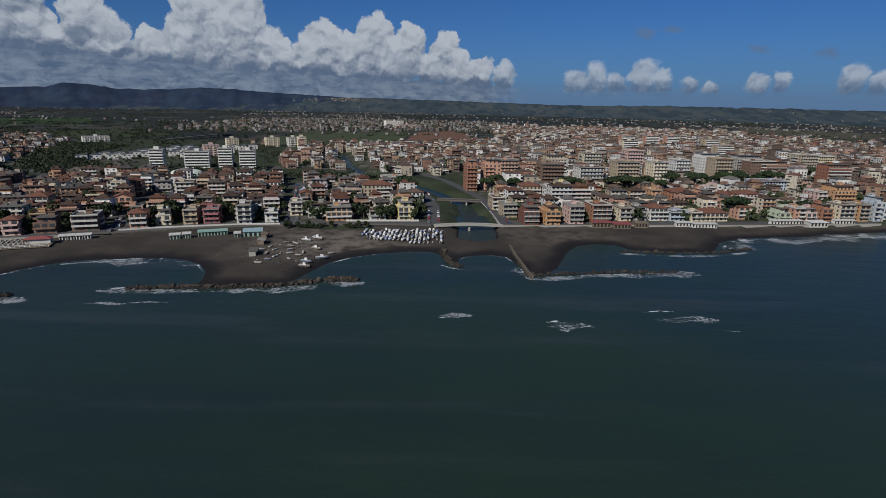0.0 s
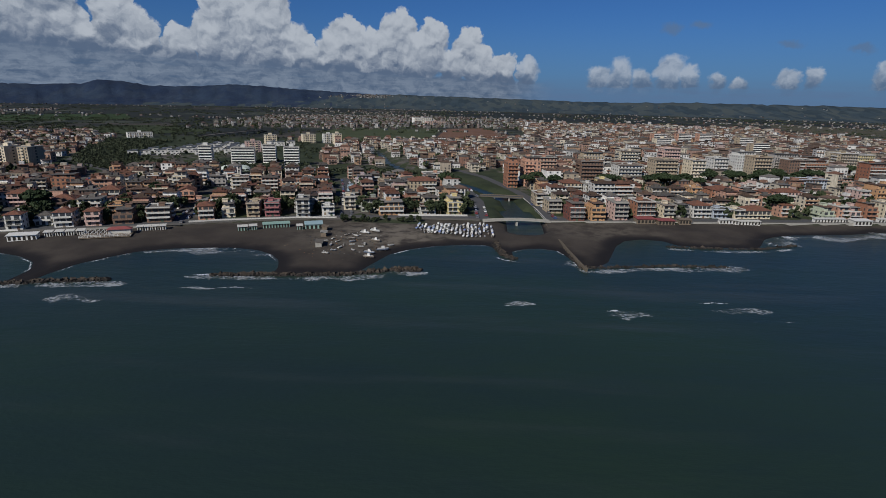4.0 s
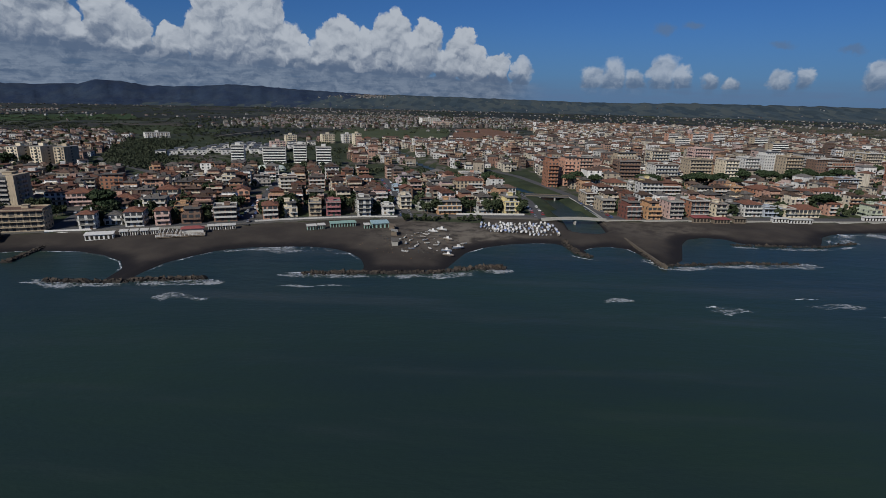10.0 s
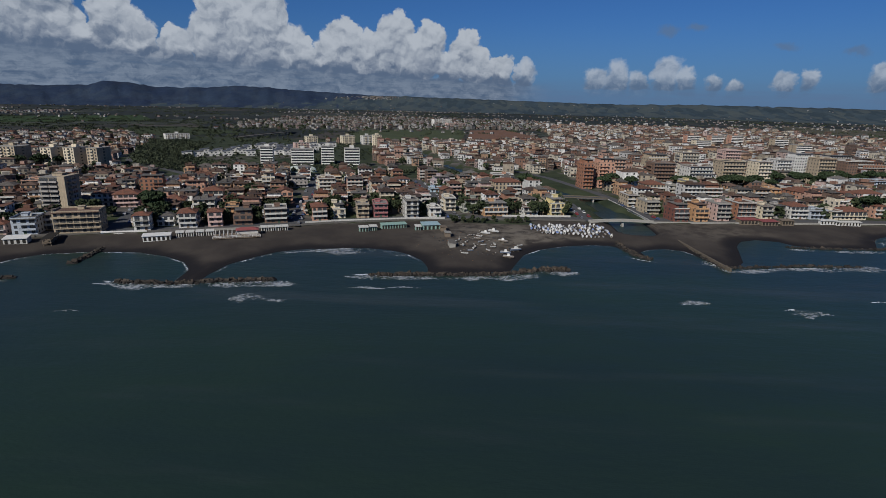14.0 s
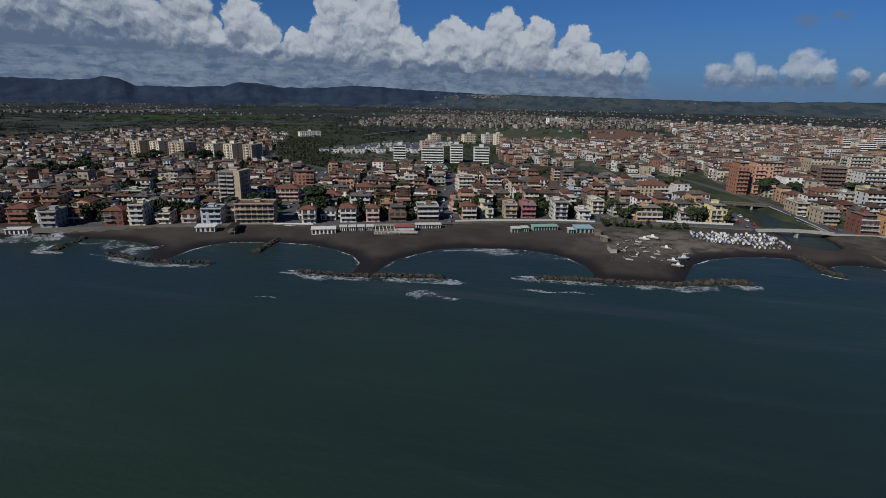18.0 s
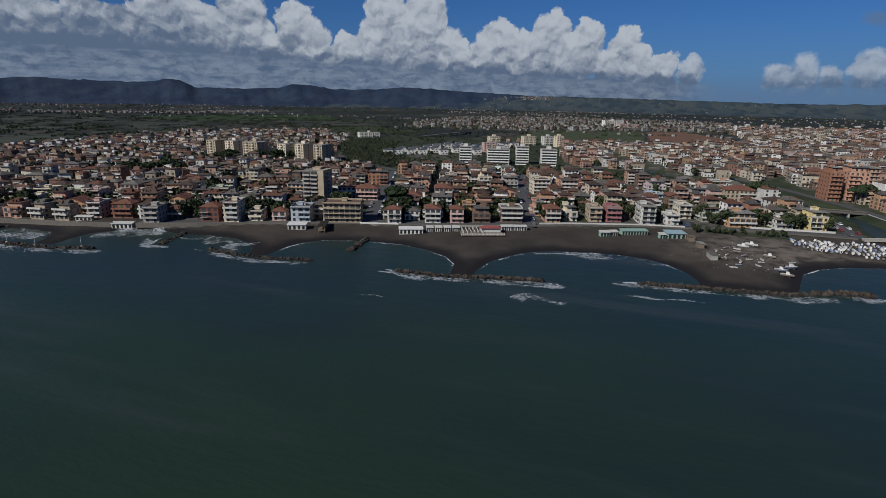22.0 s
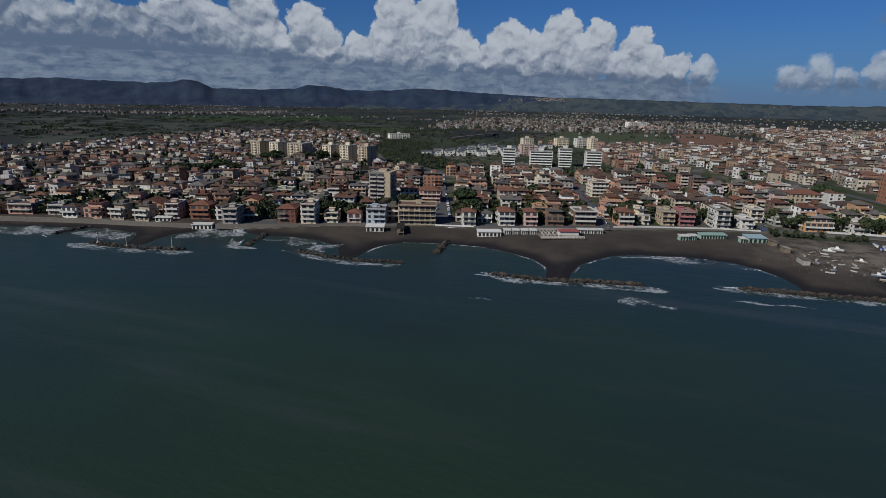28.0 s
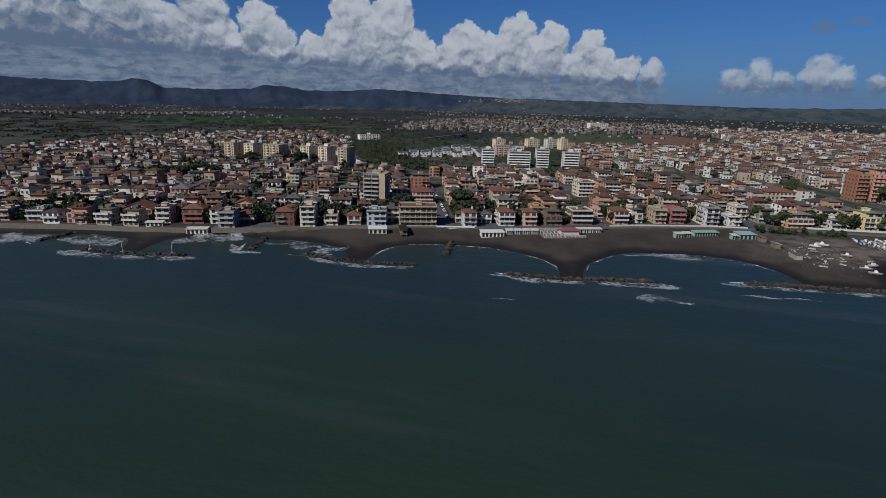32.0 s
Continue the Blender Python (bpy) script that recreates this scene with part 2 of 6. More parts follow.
M_TILES = tiles()
M_TERRACE = many_coloured("roof_terrace", [(0.13, 0.085, 0.065), (0.15, 0.135, 0.12), (0.11, 0.075, 0.06), (0.20, 0.19, 0.175), (0.105, 0.098, 0.09)], False, 0.9)
M_GLASS = plain("dark_window_glass", (0.045, 0.048, 0.052), 0.15, 0.3, 0.9)
M_SHUTTER = many_coloured("shutters", [(0.10, 0.06, 0.04), (0.05, 0.08, 0.05), (0.22, 0.17, 0.12), (0.03, 0.03, 0.035), (0.14, 0.08, 0.05)], False, 0.6)
M_WHITE = plain("white_paint", (0.54, 0.53, 0.50), 0.6, 0.15)
M_OLD_WHITE = plain("weathered_white_paint", (0.42, 0.41, 0.38), 0.75, 0.3)
M_TEAL = plain("faded_green_paint", (0.20, 0.30, 0.26), 0.7, 0.25)
M_TEAL_ROOF = plain("pale_green_sheet_roof", (0.26, 0.36, 0.38), 0.5, 0.2)
M_RED_ROOF = plain("dark_red_sheet_roof", (0.20, 0.055, 0.05), 0.7, 0.3)
M_SAND_STONE = plain("sandy_concrete", (0.105, 0.088, 0.066), 0.9, 0.4)
M_CONCRETE = plain("concrete", (0.25, 0.24, 0.215), 0.9, 0.3)
M_WALL_STONE = plain("sea_wall_render", (0.12, 0.11, 0.096), 0.9, 0.35)
M_ASPHALT = plain("asphalt", (0.072, 0.072, 0.074), 0.85, 0.3)
M_PAVING = plain("pavement_slabs", (0.10, 0.094, 0.085), 0.9, 0.3)
M_WOOD = plain("grey_weathered_wood", (0.15, 0.12, 0.09), 0.8, 0.35)
M_DARK = plain("dark_interior", (0.025, 0.023, 0.02), 0.9, 0.3)
M_RUBBER = plain("black_rubber", (0.015, 0.015, 0.015), 0.8, 0.2)
M_METAL = plain("galvanised_metal", (0.45, 0.45, 0.45), 0.45, 0.2, 0.6, 0.8)
M_CANVAS = many_coloured("boat_covers", [(0.58, 0.58, 0.57), (0.42, 0.44, 0.47), (0.56, 0.56, 0.55), (0.16, 0.22, 0.42), (0.52, 0.51, 0.49), (0.28, 0.33, 0.45), (0.10, 0.11, 0.13)], False, 0.6, 0.15)
M_HULL = many_coloured("boat_hulls", [(0.50, 0.50, 0.49), (0.42, 0.42, 0.40), (0.16, 0.19, 0.25), (0.52, 0.51, 0.50), (0.22, 0.19, 0.16)], False, 0.4, 0.15)
M_CARS = many_coloured("car_paint", [(0.65, 0.65, 0.65), (0.05, 0.05, 0.055), (0.30, 0.31, 0.33), (0.62, 0.62, 0.60), (0.25, 0.03, 0.03), (0.05, 0.08, 0.20), (0.14, 0.14, 0.15)], False, 0.3, 0.1)


def leaves(name, dark, light):
    m, n, s, at = material(name, 0.75)
    each = n.add("ShaderNodeNewGeometry").outputs["Random Per Island"]
    tree = n.add("ShaderNodeObjectInfo").outputs["Random"]
    f = n.math("ADD", n.math("MULTIPLY", each, 0.6), n.math("MULTIPLY", tree, 0.4))
    link(n, n.mix(f, dark, light), s.inputs["Base Color"])
    return m


M_LEAF = leaves("broadleaf_foliage", (0.019, 0.028, 0.014), (0.056, 0.068, 0.034))
M_PINE = leaves("pine_needles", (0.015, 0.026, 0.013), (0.040, 0.055, 0.026))
M_SCRUB = leaves("scrub_foliage", (0.022, 0.031, 0.019), (0.055, 0.065, 0.038))
M_BARK = plain("bark", (0.10, 0.075, 0.055), 0.9, 0.35, 2.0)


def rock():
    m, n, s, at = material("breakwater_rock", 0.9)
    each = n.add("ShaderNodeNewGeometry").outputs["Random Per Island"]
    high = n.add("ShaderNodeSeparateXYZ", {0: at}).outputs[2]
    dry = n.mix(each, (0.022, 0.020, 0.018), (0.070, 0.056, 0.043))
    wet = n.mix(each, (0.018, 0.017, 0.016), (0.035, 0.032, 0.03))
    edge = n.math("ADD", high, n.math("MULTIPLY", n.noise(at, 0.5, 3.0), 1.0))
    link(n, n.mix(n.span(edge, 0.8, 1.7), wet, dry), s.inputs["Base Color"])
    relief(n, s, n.noise(at, 1.6, 5.0), 0.5, 0.2)
    return m


M_ROCK = rock()


def foam(name, cap, threads):
    """Broken white water: thick along the strip's middle, torn to lace at its edges."""
    m, n, s, at = material(name, 0.9)
    s.inputs["Base Color"].default_value = (0.60, 0.63, 0.66, 1)
    uv = n.add("ShaderNodeSeparateXYZ", {0: n.add("ShaderNodeUVMap").outputs[0]})
    ridge = n.math("SUBTRACT", 1.0, n.math("ABSOLUTE", n.math("SUBTRACT", n.math("MULTIPLY", uv.outputs[1], 2.0), 1.0)))
    lace = n.noise(n.vec("MULTIPLY", at, (1.0, 1.5, 0.0)), 0.42, 8.0, 0.78)
    big = n.noise(at, 0.075, 4.0, 0.6)
    f = n.math("ADD", n.math("MULTIPLY", n.math("SUBTRACT", lace, 0.5), 2.7), n.math("MULTIPLY", n.math("SUBTRACT", big, 0.5), 2.4))
    f = n.math("ADD", f, n.math("SUBTRACT", n.math("MULTIPLY", n.span(ridge, 0.0, 0.8), 0.75), 0.70))
    cells = n.add("ShaderNodeTexVoronoi", {"Vector": n.vec("ADD", n.vec("MULTIPLY", at, (1.0, 1.3, 0.0)), n.vec("MULTIPLY", n.add("ShaderNodeTexNoise", {"Vector": at, "Scale": 0.5, "Detail": 4.0}).outputs["Color"], (3, 3, 0))), "Scale": 0.55})
    cells.feature = "DISTANCE_TO_EDGE"
    f = n.math("ADD", f, n.math("MULTIPLY", n.span(cells.outputs["Distance"], 0.0, 0.30, 0.5, -0.5), threads))
    f = n.span(f, -0.02, 0.40, 0.0, cap)
    clear = n.add("ShaderNodeBsdfTransparent")
    mix = n.add("ShaderNodeMixShader", {0: f, 1: clear.outputs[0], 2: s.outputs[0]})
    n.add("ShaderNodeOutputMaterial", {0: mix.outputs[0]}).is_active_output = True
    return m


M_FOAM, M_LACE = foam("sea_foam", 0.85, 0.3), foam("thin_sea_foam", 0.42, 0.5)


def water():
    m, n, s, at = material("sea_water", 0.30)
    s.inputs["IOR"].default_value = 1.333
    s.inputs["Specular IOR Level"].default_value = 0.15
    deep = n.noise(n.vec("MULTIPLY", at, (0.6, 1.5, 1.0)), 0.006, 5.0, 0.6)
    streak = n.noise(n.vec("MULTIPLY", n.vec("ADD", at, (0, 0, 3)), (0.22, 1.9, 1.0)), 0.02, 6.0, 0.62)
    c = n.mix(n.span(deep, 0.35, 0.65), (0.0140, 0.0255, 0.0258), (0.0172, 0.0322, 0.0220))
    # Pale swell lines are put into the base colour as long streaks.
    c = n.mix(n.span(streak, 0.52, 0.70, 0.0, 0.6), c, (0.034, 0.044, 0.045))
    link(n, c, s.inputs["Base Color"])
    swell = n.noise(n.vec("MULTIPLY", at, (0.5, 1.4, 1.0)), 0.09, 4.0, 0.6)
    chop = n.noise(n.vec("MULTIPLY", at, (0.7, 1.2, 1.0)), 0.6, 6.0, 0.62)
    h = n.math("ADD", n.math("MULTIPLY", swell, 1.4), n.math("MULTIPLY", chop, 0.35))
    relief(n, s, h, 0.22, 1.0)
    return m


def land():
    """The ground: wet and dry dark sand, asphalt and yards in town, grass and tilled plots further inland."""
    m, n, s, at = material("ground", 0.92)
    paint = n.add("ShaderNodeVertexColor")
    cover = n.add("ShaderNodeSeparateColor", {0: paint.outputs[0]})
    sand_f, green_f, field_f = cover.outputs[0], cover.outputs[1], cover.outputs[2]
    z = n.add("ShaderNodeSeparateXYZ", {0: at}).outputs[2]
    fine = n.noise(at, 0.9, 5.0, 0.6)
    mid = n.noise(at, 0.05, 5.0, 0.6)
    dry = n.mix(n.span(mid, 0.35, 0.68), (0.030, 0.026, 0.023), (0.055, 0.047, 0.039))
    dry = n.mix(n.math("MULTIPLY", fine, 0.5), dry, (0.05, 0.042, 0.035))
    trod = n.math("MULTIPLY", paint.outputs[1], n.span(n.noise(at, 0.13, 6.0, 0.65), 0.35, 0.6))
    dry = n.mix(trod, dry, (0.135, 0.118, 0.095))
    damp = n.math("ADD", z, n.math("MULTIPLY", n.math("SUBTRACT", mid, 0.5), 0.8))
    sand = n.mix(n.span(damp, 0.2, 1.0), (0.014, 0.0128, 0.0135), dry)
    town = n.mix(n.span(mid, 0.4, 0.6), (0.058, 0.055, 0.050), (0.105, 0.095, 0.084))
    town = n.mix(n.span(n.noise(at, 0.045, 4.0, 0.7), 0.46, 0.54), town, (0.035, 0.045, 0.02))
    grass = n.mix(n.span(n.noise(at, 0.03, 6.0, 0.65), 0.35, 0.65), (0.019, 0.026, 0.015), (0.042, 0.050, 0.028))
    grass = n.mix(n.math("MULTIPLY", fine, 0.4), grass, (0.03, 0.04, 0.018))
    plots = n.add("ShaderNodeTexVoronoi", {"Vector": n.vec("MULTIPLY", at, (1.0, 0.55, 0.0)), "Scale": 0.0035})
    tint = n.add("ShaderNodeSeparateColor", {0: plots.outputs["Color"]}).outputs[0]
    ramp = n.add("ShaderNodeValToRGB", {0: tint})
    bar = ramp.color_ramp
    bar.interpolation = "CONSTANT"
    for i, c in enumerate(((0.022, 0.026, 0.024), (0.034, 0.040, 0.030), (0.052, 0.058, 0.043), (0.022, 0.026, 0.024), (0.058, 0.052, 0.043), (0.036, 0.043, 0.032))):
        stop = bar.elements[i] if i < 2 else bar.elements.new(0.5)
        stop.position, stop.color = i / 6, (*c, 1)
    field = n.mix(n.span(n.noise(at, 0.012, 6.0, 0.7), 0.42, 0.56), ramp.outputs[0], (0.019, 0.0225, 0.020))
    c = n.mix(green_f, town, grass)
    c = n.mix(field_f, c, field)
    c = n.mix(sand_f, c, sand)
    link(n, c, s.inputs["Base Color"])
    relief(n, s, fine, 0.4, 0.15)
    return m


M_WATER, M_LAND = water(), land()


# ---- mesh helpers ----
class Geo:
    """Collects boxes, prisms and strips of one mesh."""

    def __init__(self):
        self.v, self.f = [], []

    def hull(self, points, faces):
        k = len(self.v)
        self.v += points
        self.f += [tuple(i + k for i in face) for face in faces]
        return self

    def box(self, x0, x1, y0, y1, z0, z1):
        return self.hull([(x0, y0, z0), (x1, y0, z0), (x1, y1, z0), (x0, y1, z0), (x0, y0, z1), (x1, y0, z1), (x1, y1, z1), (x0, y1, z1)],
                         [(3, 2, 1, 0), (4, 5, 6, 7), (0, 1, 5, 4), (1, 2, 6, 5), (2, 3, 7, 6), (3, 0, 4, 7)])

    def turned(self, m, other):
        return self.hull([tuple(m @ Vector(p)) for p in other.v], other.f)

    def hip(self, x0, x1, y0, y1, z, rise, inset=None):
        w, d = x1 - x0, y1 - y0
        i = min(w, d) / 2 if inset is None else inset
        top = [(x0 + i, (y0 + y1) / 2, z + rise), (x1 - i, (y0 + y1) / 2, z + rise)] if w >= d else [((x0 + x1) / 2, y0 + i, z + rise), ((x0 + x1) / 2, y1 - i, z + rise)]
        base = [(x0, y0, z), (x1, y0, z), (x1, y1, z), (x0, y1, z), (x0, y0, z - 0.2), (x1, y0, z - 0.2), (x1, y1, z - 0.2), (x0, y1, z - 0.2)]
        if w >= d:
            roof = [(0, 1, 9, 8), (2, 3, 8, 9), (1, 2, 9), (3, 0, 8)]
        else:
            roof = [(0, 1, 8), (1, 2, 9, 8), (2, 3, 9), (3, 0, 8, 9)]
        return self.hull(base + top, roof + [(4, 5, 1, 0), (5, 6, 2, 1), (6, 7, 3, 2), (7, 4, 0, 3), (7, 6, 5, 4)])

    def rod(self, a, b, r, sides=6, r2=None):
        a, b = Vector(a), Vector(b)
        q = (b - a).to_track_quat("Z", "Y")
        ring = [q @ Vector((math.cos(i * math.tau / sides), math.sin(i * math.tau / sides), 0)) for i in range(sides)]
        pts = [tuple(a + p * r) for p in ring] + [tuple(b + p * (r if r2 is None else r2)) for p in ring]
        return self.hull(pts, [(i, (i + 1) % sides, (i + 1) % sides + sides, i + sides) for i in range(sides)] + [tuple(range(sides))[::-1], tuple(range(sides, 2 * sides))])

    def mesh(self, name, mat):
        m = bpy.data.meshes.new(name)
        m.from_pydata(self.v, [], self.f)
        m.materials.append(mat)
        return m


def part(name, geo, mat, parent, label="", kind=""):
    """Links a mesh as one part of a thing."""
    ob = new(name, geo if isinstance(geo, bpy.types.Mesh) else geo.mesh(name, mat))
    ob.parent = parent
    return tagged(ob, label, kind=kind)


def thing(name, x, y, z, turn, label, category, group="", kind=""):
    ob = new(name)
    ob.matrix_basis = pose(x, y, z, 0, 0, turn)
    ob.empty_display_size = 0.5
    return tagged(ob, label, category, group, kind)


def single(name, geo, mat, label="", category="", group="", kind="", m=None):
    ob = new(name, geo if isinstance(geo, bpy.types.Mesh) else geo.mesh(name, mat))
    if m is not None:
        ob.matrix_basis = m
    return tagged(ob, label, category, group, kind)


# ---- the plan ----
def pairs(text):
    return [tuple(float(c) for c in p.split(",")) for p in text.split()]


# the water's edge, from the left to the right, with the sand spits that reach the breakwaters
SHORE = pairs("-6000,-1850 -1500,-190 -700,100 -525,164 -505,170 -483,177 -470,182 -446,185 -432,182 -424,172 -421,164 -410,165 -413,178 -414,190 -406,202 -389,211 -376,208 -367,207 -352,211 -334,210 -320,204 -313,194 -309,186")
SHORE += pairs("-300,187 -301,204 -298,215 -290,224 -273,230 -262,232 -248,232 -232,227 -219,219 -211,208 -209,191 -199,191 -199,203 -197,218 -190,231 -182,242 -170,249 -156,252 -139,255 -125,252 -115,245 -108,235 -104,222 -104,214")
SHORE += pairs("-66,221 -60,240 -56,252 -47,263 -33,272 -17,277 -5,277 0,270 4,258 8,258 8,266 14,271 24,274 33,270 36,260 38,248 41,238 46,240 55,250 62,268 68,284 76,297 88,303 100,300 104,291 120,288 150,290 158,302 165,313 175,321 190,327 226,333 255,343 290,352 350,365 600,420 1500,600 6000,1500")
# the foot of the promenade
FRONT_A = pairs("-6000,-1780 -900,60 -530,171 -499,181 -466,190 -430,197 -400,207 -370,219 -344,233 -312,246 -286,256 -259,263 -232,272 -193,287 -167,300 -122,316 -59,328 -8,330")
FRONT_B = pairs("36,333 96,339 133,343 202,350 302,366 500,402 1500,600 6000,1600")
RIVER = pairs("20,312 21,345 16,420 0,460 -14,492 -40,535 -80,580 -120,680 -160,850")
PARK = pairs("-440,508 -320,530 -170,528 -62,505 -30,520 -60,575 -190,608 -315,578 -390,600 -440,560")
WOODS = pairs("-620,880 -505,860 -470,760 -420,640 -396,600 -444,540 -500,640 -560,760")
LEFT_TOWN = pairs("-1000,40 -530,171 -400,207 -286,262 -340,410 -362,500 -444,515 -500,640 -560,760 -610,880 -642,935 -801,1040 -916,816 -909,567 -892,401 -1000,380")
MID_TOWN = pairs("-286,262 -193,293 -97,326 -14,338 -14,450 -50,500 -170,524 -320,526 -362,500 -340,410")
CENTRE = pairs("-200,624 -60,590 -10,570 60,700 400,1900 150,1900 120,1250 95,1110 -90,990 -330,930 -330,960 -230,920 -215,760")
RIGHT = pairs("42,336 310,372 700,450 1100,650 974,1228 884,1873 432,2000 60,700 16,600 26,500 36,430")
BEYOND = pairs("-700,1330 -360,1400 -150,1480 30,1600 130,1520 250,2300 -250,2500 -800,2200")
TERRACES = pairs("-470,670 -330,590 -310,720 -400,860 -460,800")
STREETS = (
    (pairs("-279,258 -303,325 -333,406 -362,490"), 5.5), (pairs("-189,288 -206,378 -222,450 -234,525"), 4.5), (pairs("-94,322 -106,385 -119,440 -135,505"), 4.5),
    (pairs("-6,331 -8,398 -18,460 -52,510"), 4.5), (pairs("40,336 37,372 33,424 26,455 12,505 0,545 -30,600"), 4.2),
    (pairs("-362,500 -480,600 -560,780"), 4.0), (pairs("60,575 200,600 420,650 700,720"), 5.0),
)


def inside(x, y, poly):
    """Which points lie in the polygon."""
    x, y = np.asarray(x, float), np.asarray(y, float)
    hit = np.zeros(x.shape, bool)
    for (ax, ay), (bx, by) in zip(poly, poly[1:] + poly[:1]):
        if ay != by:
            hit ^= ((ay > y) != (by > y)) & (x < (bx - ax) * (y - ay) / (by - ay) + ax)
    return hit


def off(x, y, line):
    """The distance of points from a line."""
    x, y = np.asarray(x, float), np.asarray(y, float)
    best = np.full(x.shape, 1e9)
    for (ax, ay), (bx, by) in zip(line, line[1:]):
        dx, dy = bx - ax, by - ay
        k = np.clip(((x - ax) * dx + (y - ay) * dy) / (dx * dx + dy * dy), 0, 1)
        best = np.minimum(best, np.hypot(x - ax - k * dx, y - ay - k * dy))
    return best


LAND_POLY = SHORE + [(6000, 9000), (-6000, 9000)]
TOWN_POLY = FRONT_A + FRONT_B + [(6000, 9000), (-6000, 9000)]


def height(x, y):
    """The ground's height."""
    x, y = np.asarray(x, float), np.asarray(y, float)
    sd = off(x, y, SHORE) * np.where(inside(x, y, LAND_POLY), 1, -1)
    z = np.clip(sd * np.where(sd > 0, 0.085, 0.10), -4, 2.1)
    back = 3.0 + np.clip(y - 700, 0, 3500) * 0.004
    ledge = (x < -395) & (x > -900) & (off(x, y, FRONT_A) < 5.5)
    z = np.where(inside(x, y, TOWN_POLY) & ~ledge, back, z)
    rd = off(x, y, RIVER)
    return np.minimum(z, -0.9 + np.clip(rd - np.where(y < 380, 10.5, 5.0), 0, 60) * 0.75)


def lines(near_lo, near_hi, step, far_lo, far_hi, grow):
    """Grid lines: even in the near part, wider and wider towards both ends."""
    mid = list(np.arange(near_lo, near_hi + 0.1, step))
    out, s = mid[:], step
    while out[-1] < far_hi:
        s *= grow
        out.append(out[-1] + s)
    s = step
    while out[0] > far_lo:
        s *= grow
        out.insert(0, out[0] - s)
    return np.array(out)


gx, gy = lines(-620, 400, 4.0, -6500, 6500, 1.16), lines(150, 470, 3.5, 60, 5600, 1.10)
GX, GY = np.meshgrid(gx, gy)
GZ = height(GX, GY)
cols, rows_n = len(gx), len(gy)
ground_mesh = bpy.data.meshes.new("ground")
ground_mesh.from_pydata(np.stack([GX.ravel(), GY.ravel(), GZ.ravel()], -1).tolist(), [], [(j * cols + i, j * cols + i + 1, (j + 1) * cols + i + 1, (j + 1) * cols + i) for j in range(rows_n - 1) for i in range(cols - 1)])
ground_mesh.polygons.foreach_set("use_smooth", [True] * len(ground_mesh.polygons))


def ground_at(x, y):
    """The ground sheet's own height at one place."""
    i = min(max(int(np.searchsorted(gx, x)) - 1, 0), cols - 2)
    j = min(max(int(np.searchsorted(gy, y)) - 1, 0), rows_n - 2)
    u, v = (x - gx[i]) / (gx[i + 1] - gx[i]), (y - gy[j]) / (gy[j + 1] - gy[j])
    return float((GZ[j, i] * (1 - u) + GZ[j, i + 1] * u) * (1 - v) + (GZ[j + 1, i] * (1 - u) + GZ[j + 1, i + 1] * u) * v)


in_town = inside(GX, GY, TOWN_POLY)
built = inside(GX, GY, LEFT_TOWN) | inside(GX, GY, MID_TOWN) | inside(GX, GY, CENTRE) | inside(GX, GY, RIGHT) | inside(GX, GY, BEYOND) | inside(GX, GY, TERRACES)
lawn = inside(GX, GY, PARK) | inside(GX, GY, WOODS) | ((off(GX, GY, RIVER) < 17) & (GY > 300) & (GX < np.interp(GY, [p[1] for p in RIVER], [p[0] for p in RIVER]) + 8)) | ((GX > -4) & (GX < 14) & (GY > 335) & (GY < 440)) | (in_town & ~built & (GY < 1000) & (GX > -650) & (off(GX, GY, FRONT_A) > 32)) | ((GX > -92) & (GX < -40) & (GY > 316) & (GY < 328))
cover = np.zeros((GX.size, 4), np.float32)
west_sand = (GX < -395) & (GX > -900) & (off(GX, GY, FRONT_A) < 15)
cover[:, 0] = (west_sand | ~in_town & ~((GX > -92) & (GX < -40) & (GY > 316))).ravel()
cover[:, 1] = lawn.ravel()
cover[:, 2] = (in_town & ~built & ~lawn & (off(GX, GY, FRONT_A) > 32)).ravel()
pale = np.maximum(np.clip(1.4 - np.hypot((GX + 62) / 46, (GY - 288) / 36), 0, 1), 0.45 * np.clip(1.5 - np.hypot((GX - 66) / 34, (GY - 318) / 26), 0, 1))
cover[:, 3] = (pale * (GZ > 0.8)).ravel()
ground_mesh.color_attributes.new("cover", "FLOAT_COLOR", "POINT").data.foreach_set("color", cover.ravel())
single("ground", ground_mesh, None, "dark volcanic sand beach, town ground and green plain", "ground", kind="structure")
ground_mesh.materials.append(M_LAND)
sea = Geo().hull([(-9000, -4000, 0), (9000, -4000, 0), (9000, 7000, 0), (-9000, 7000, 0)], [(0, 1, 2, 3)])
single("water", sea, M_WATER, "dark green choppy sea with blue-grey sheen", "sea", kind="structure")


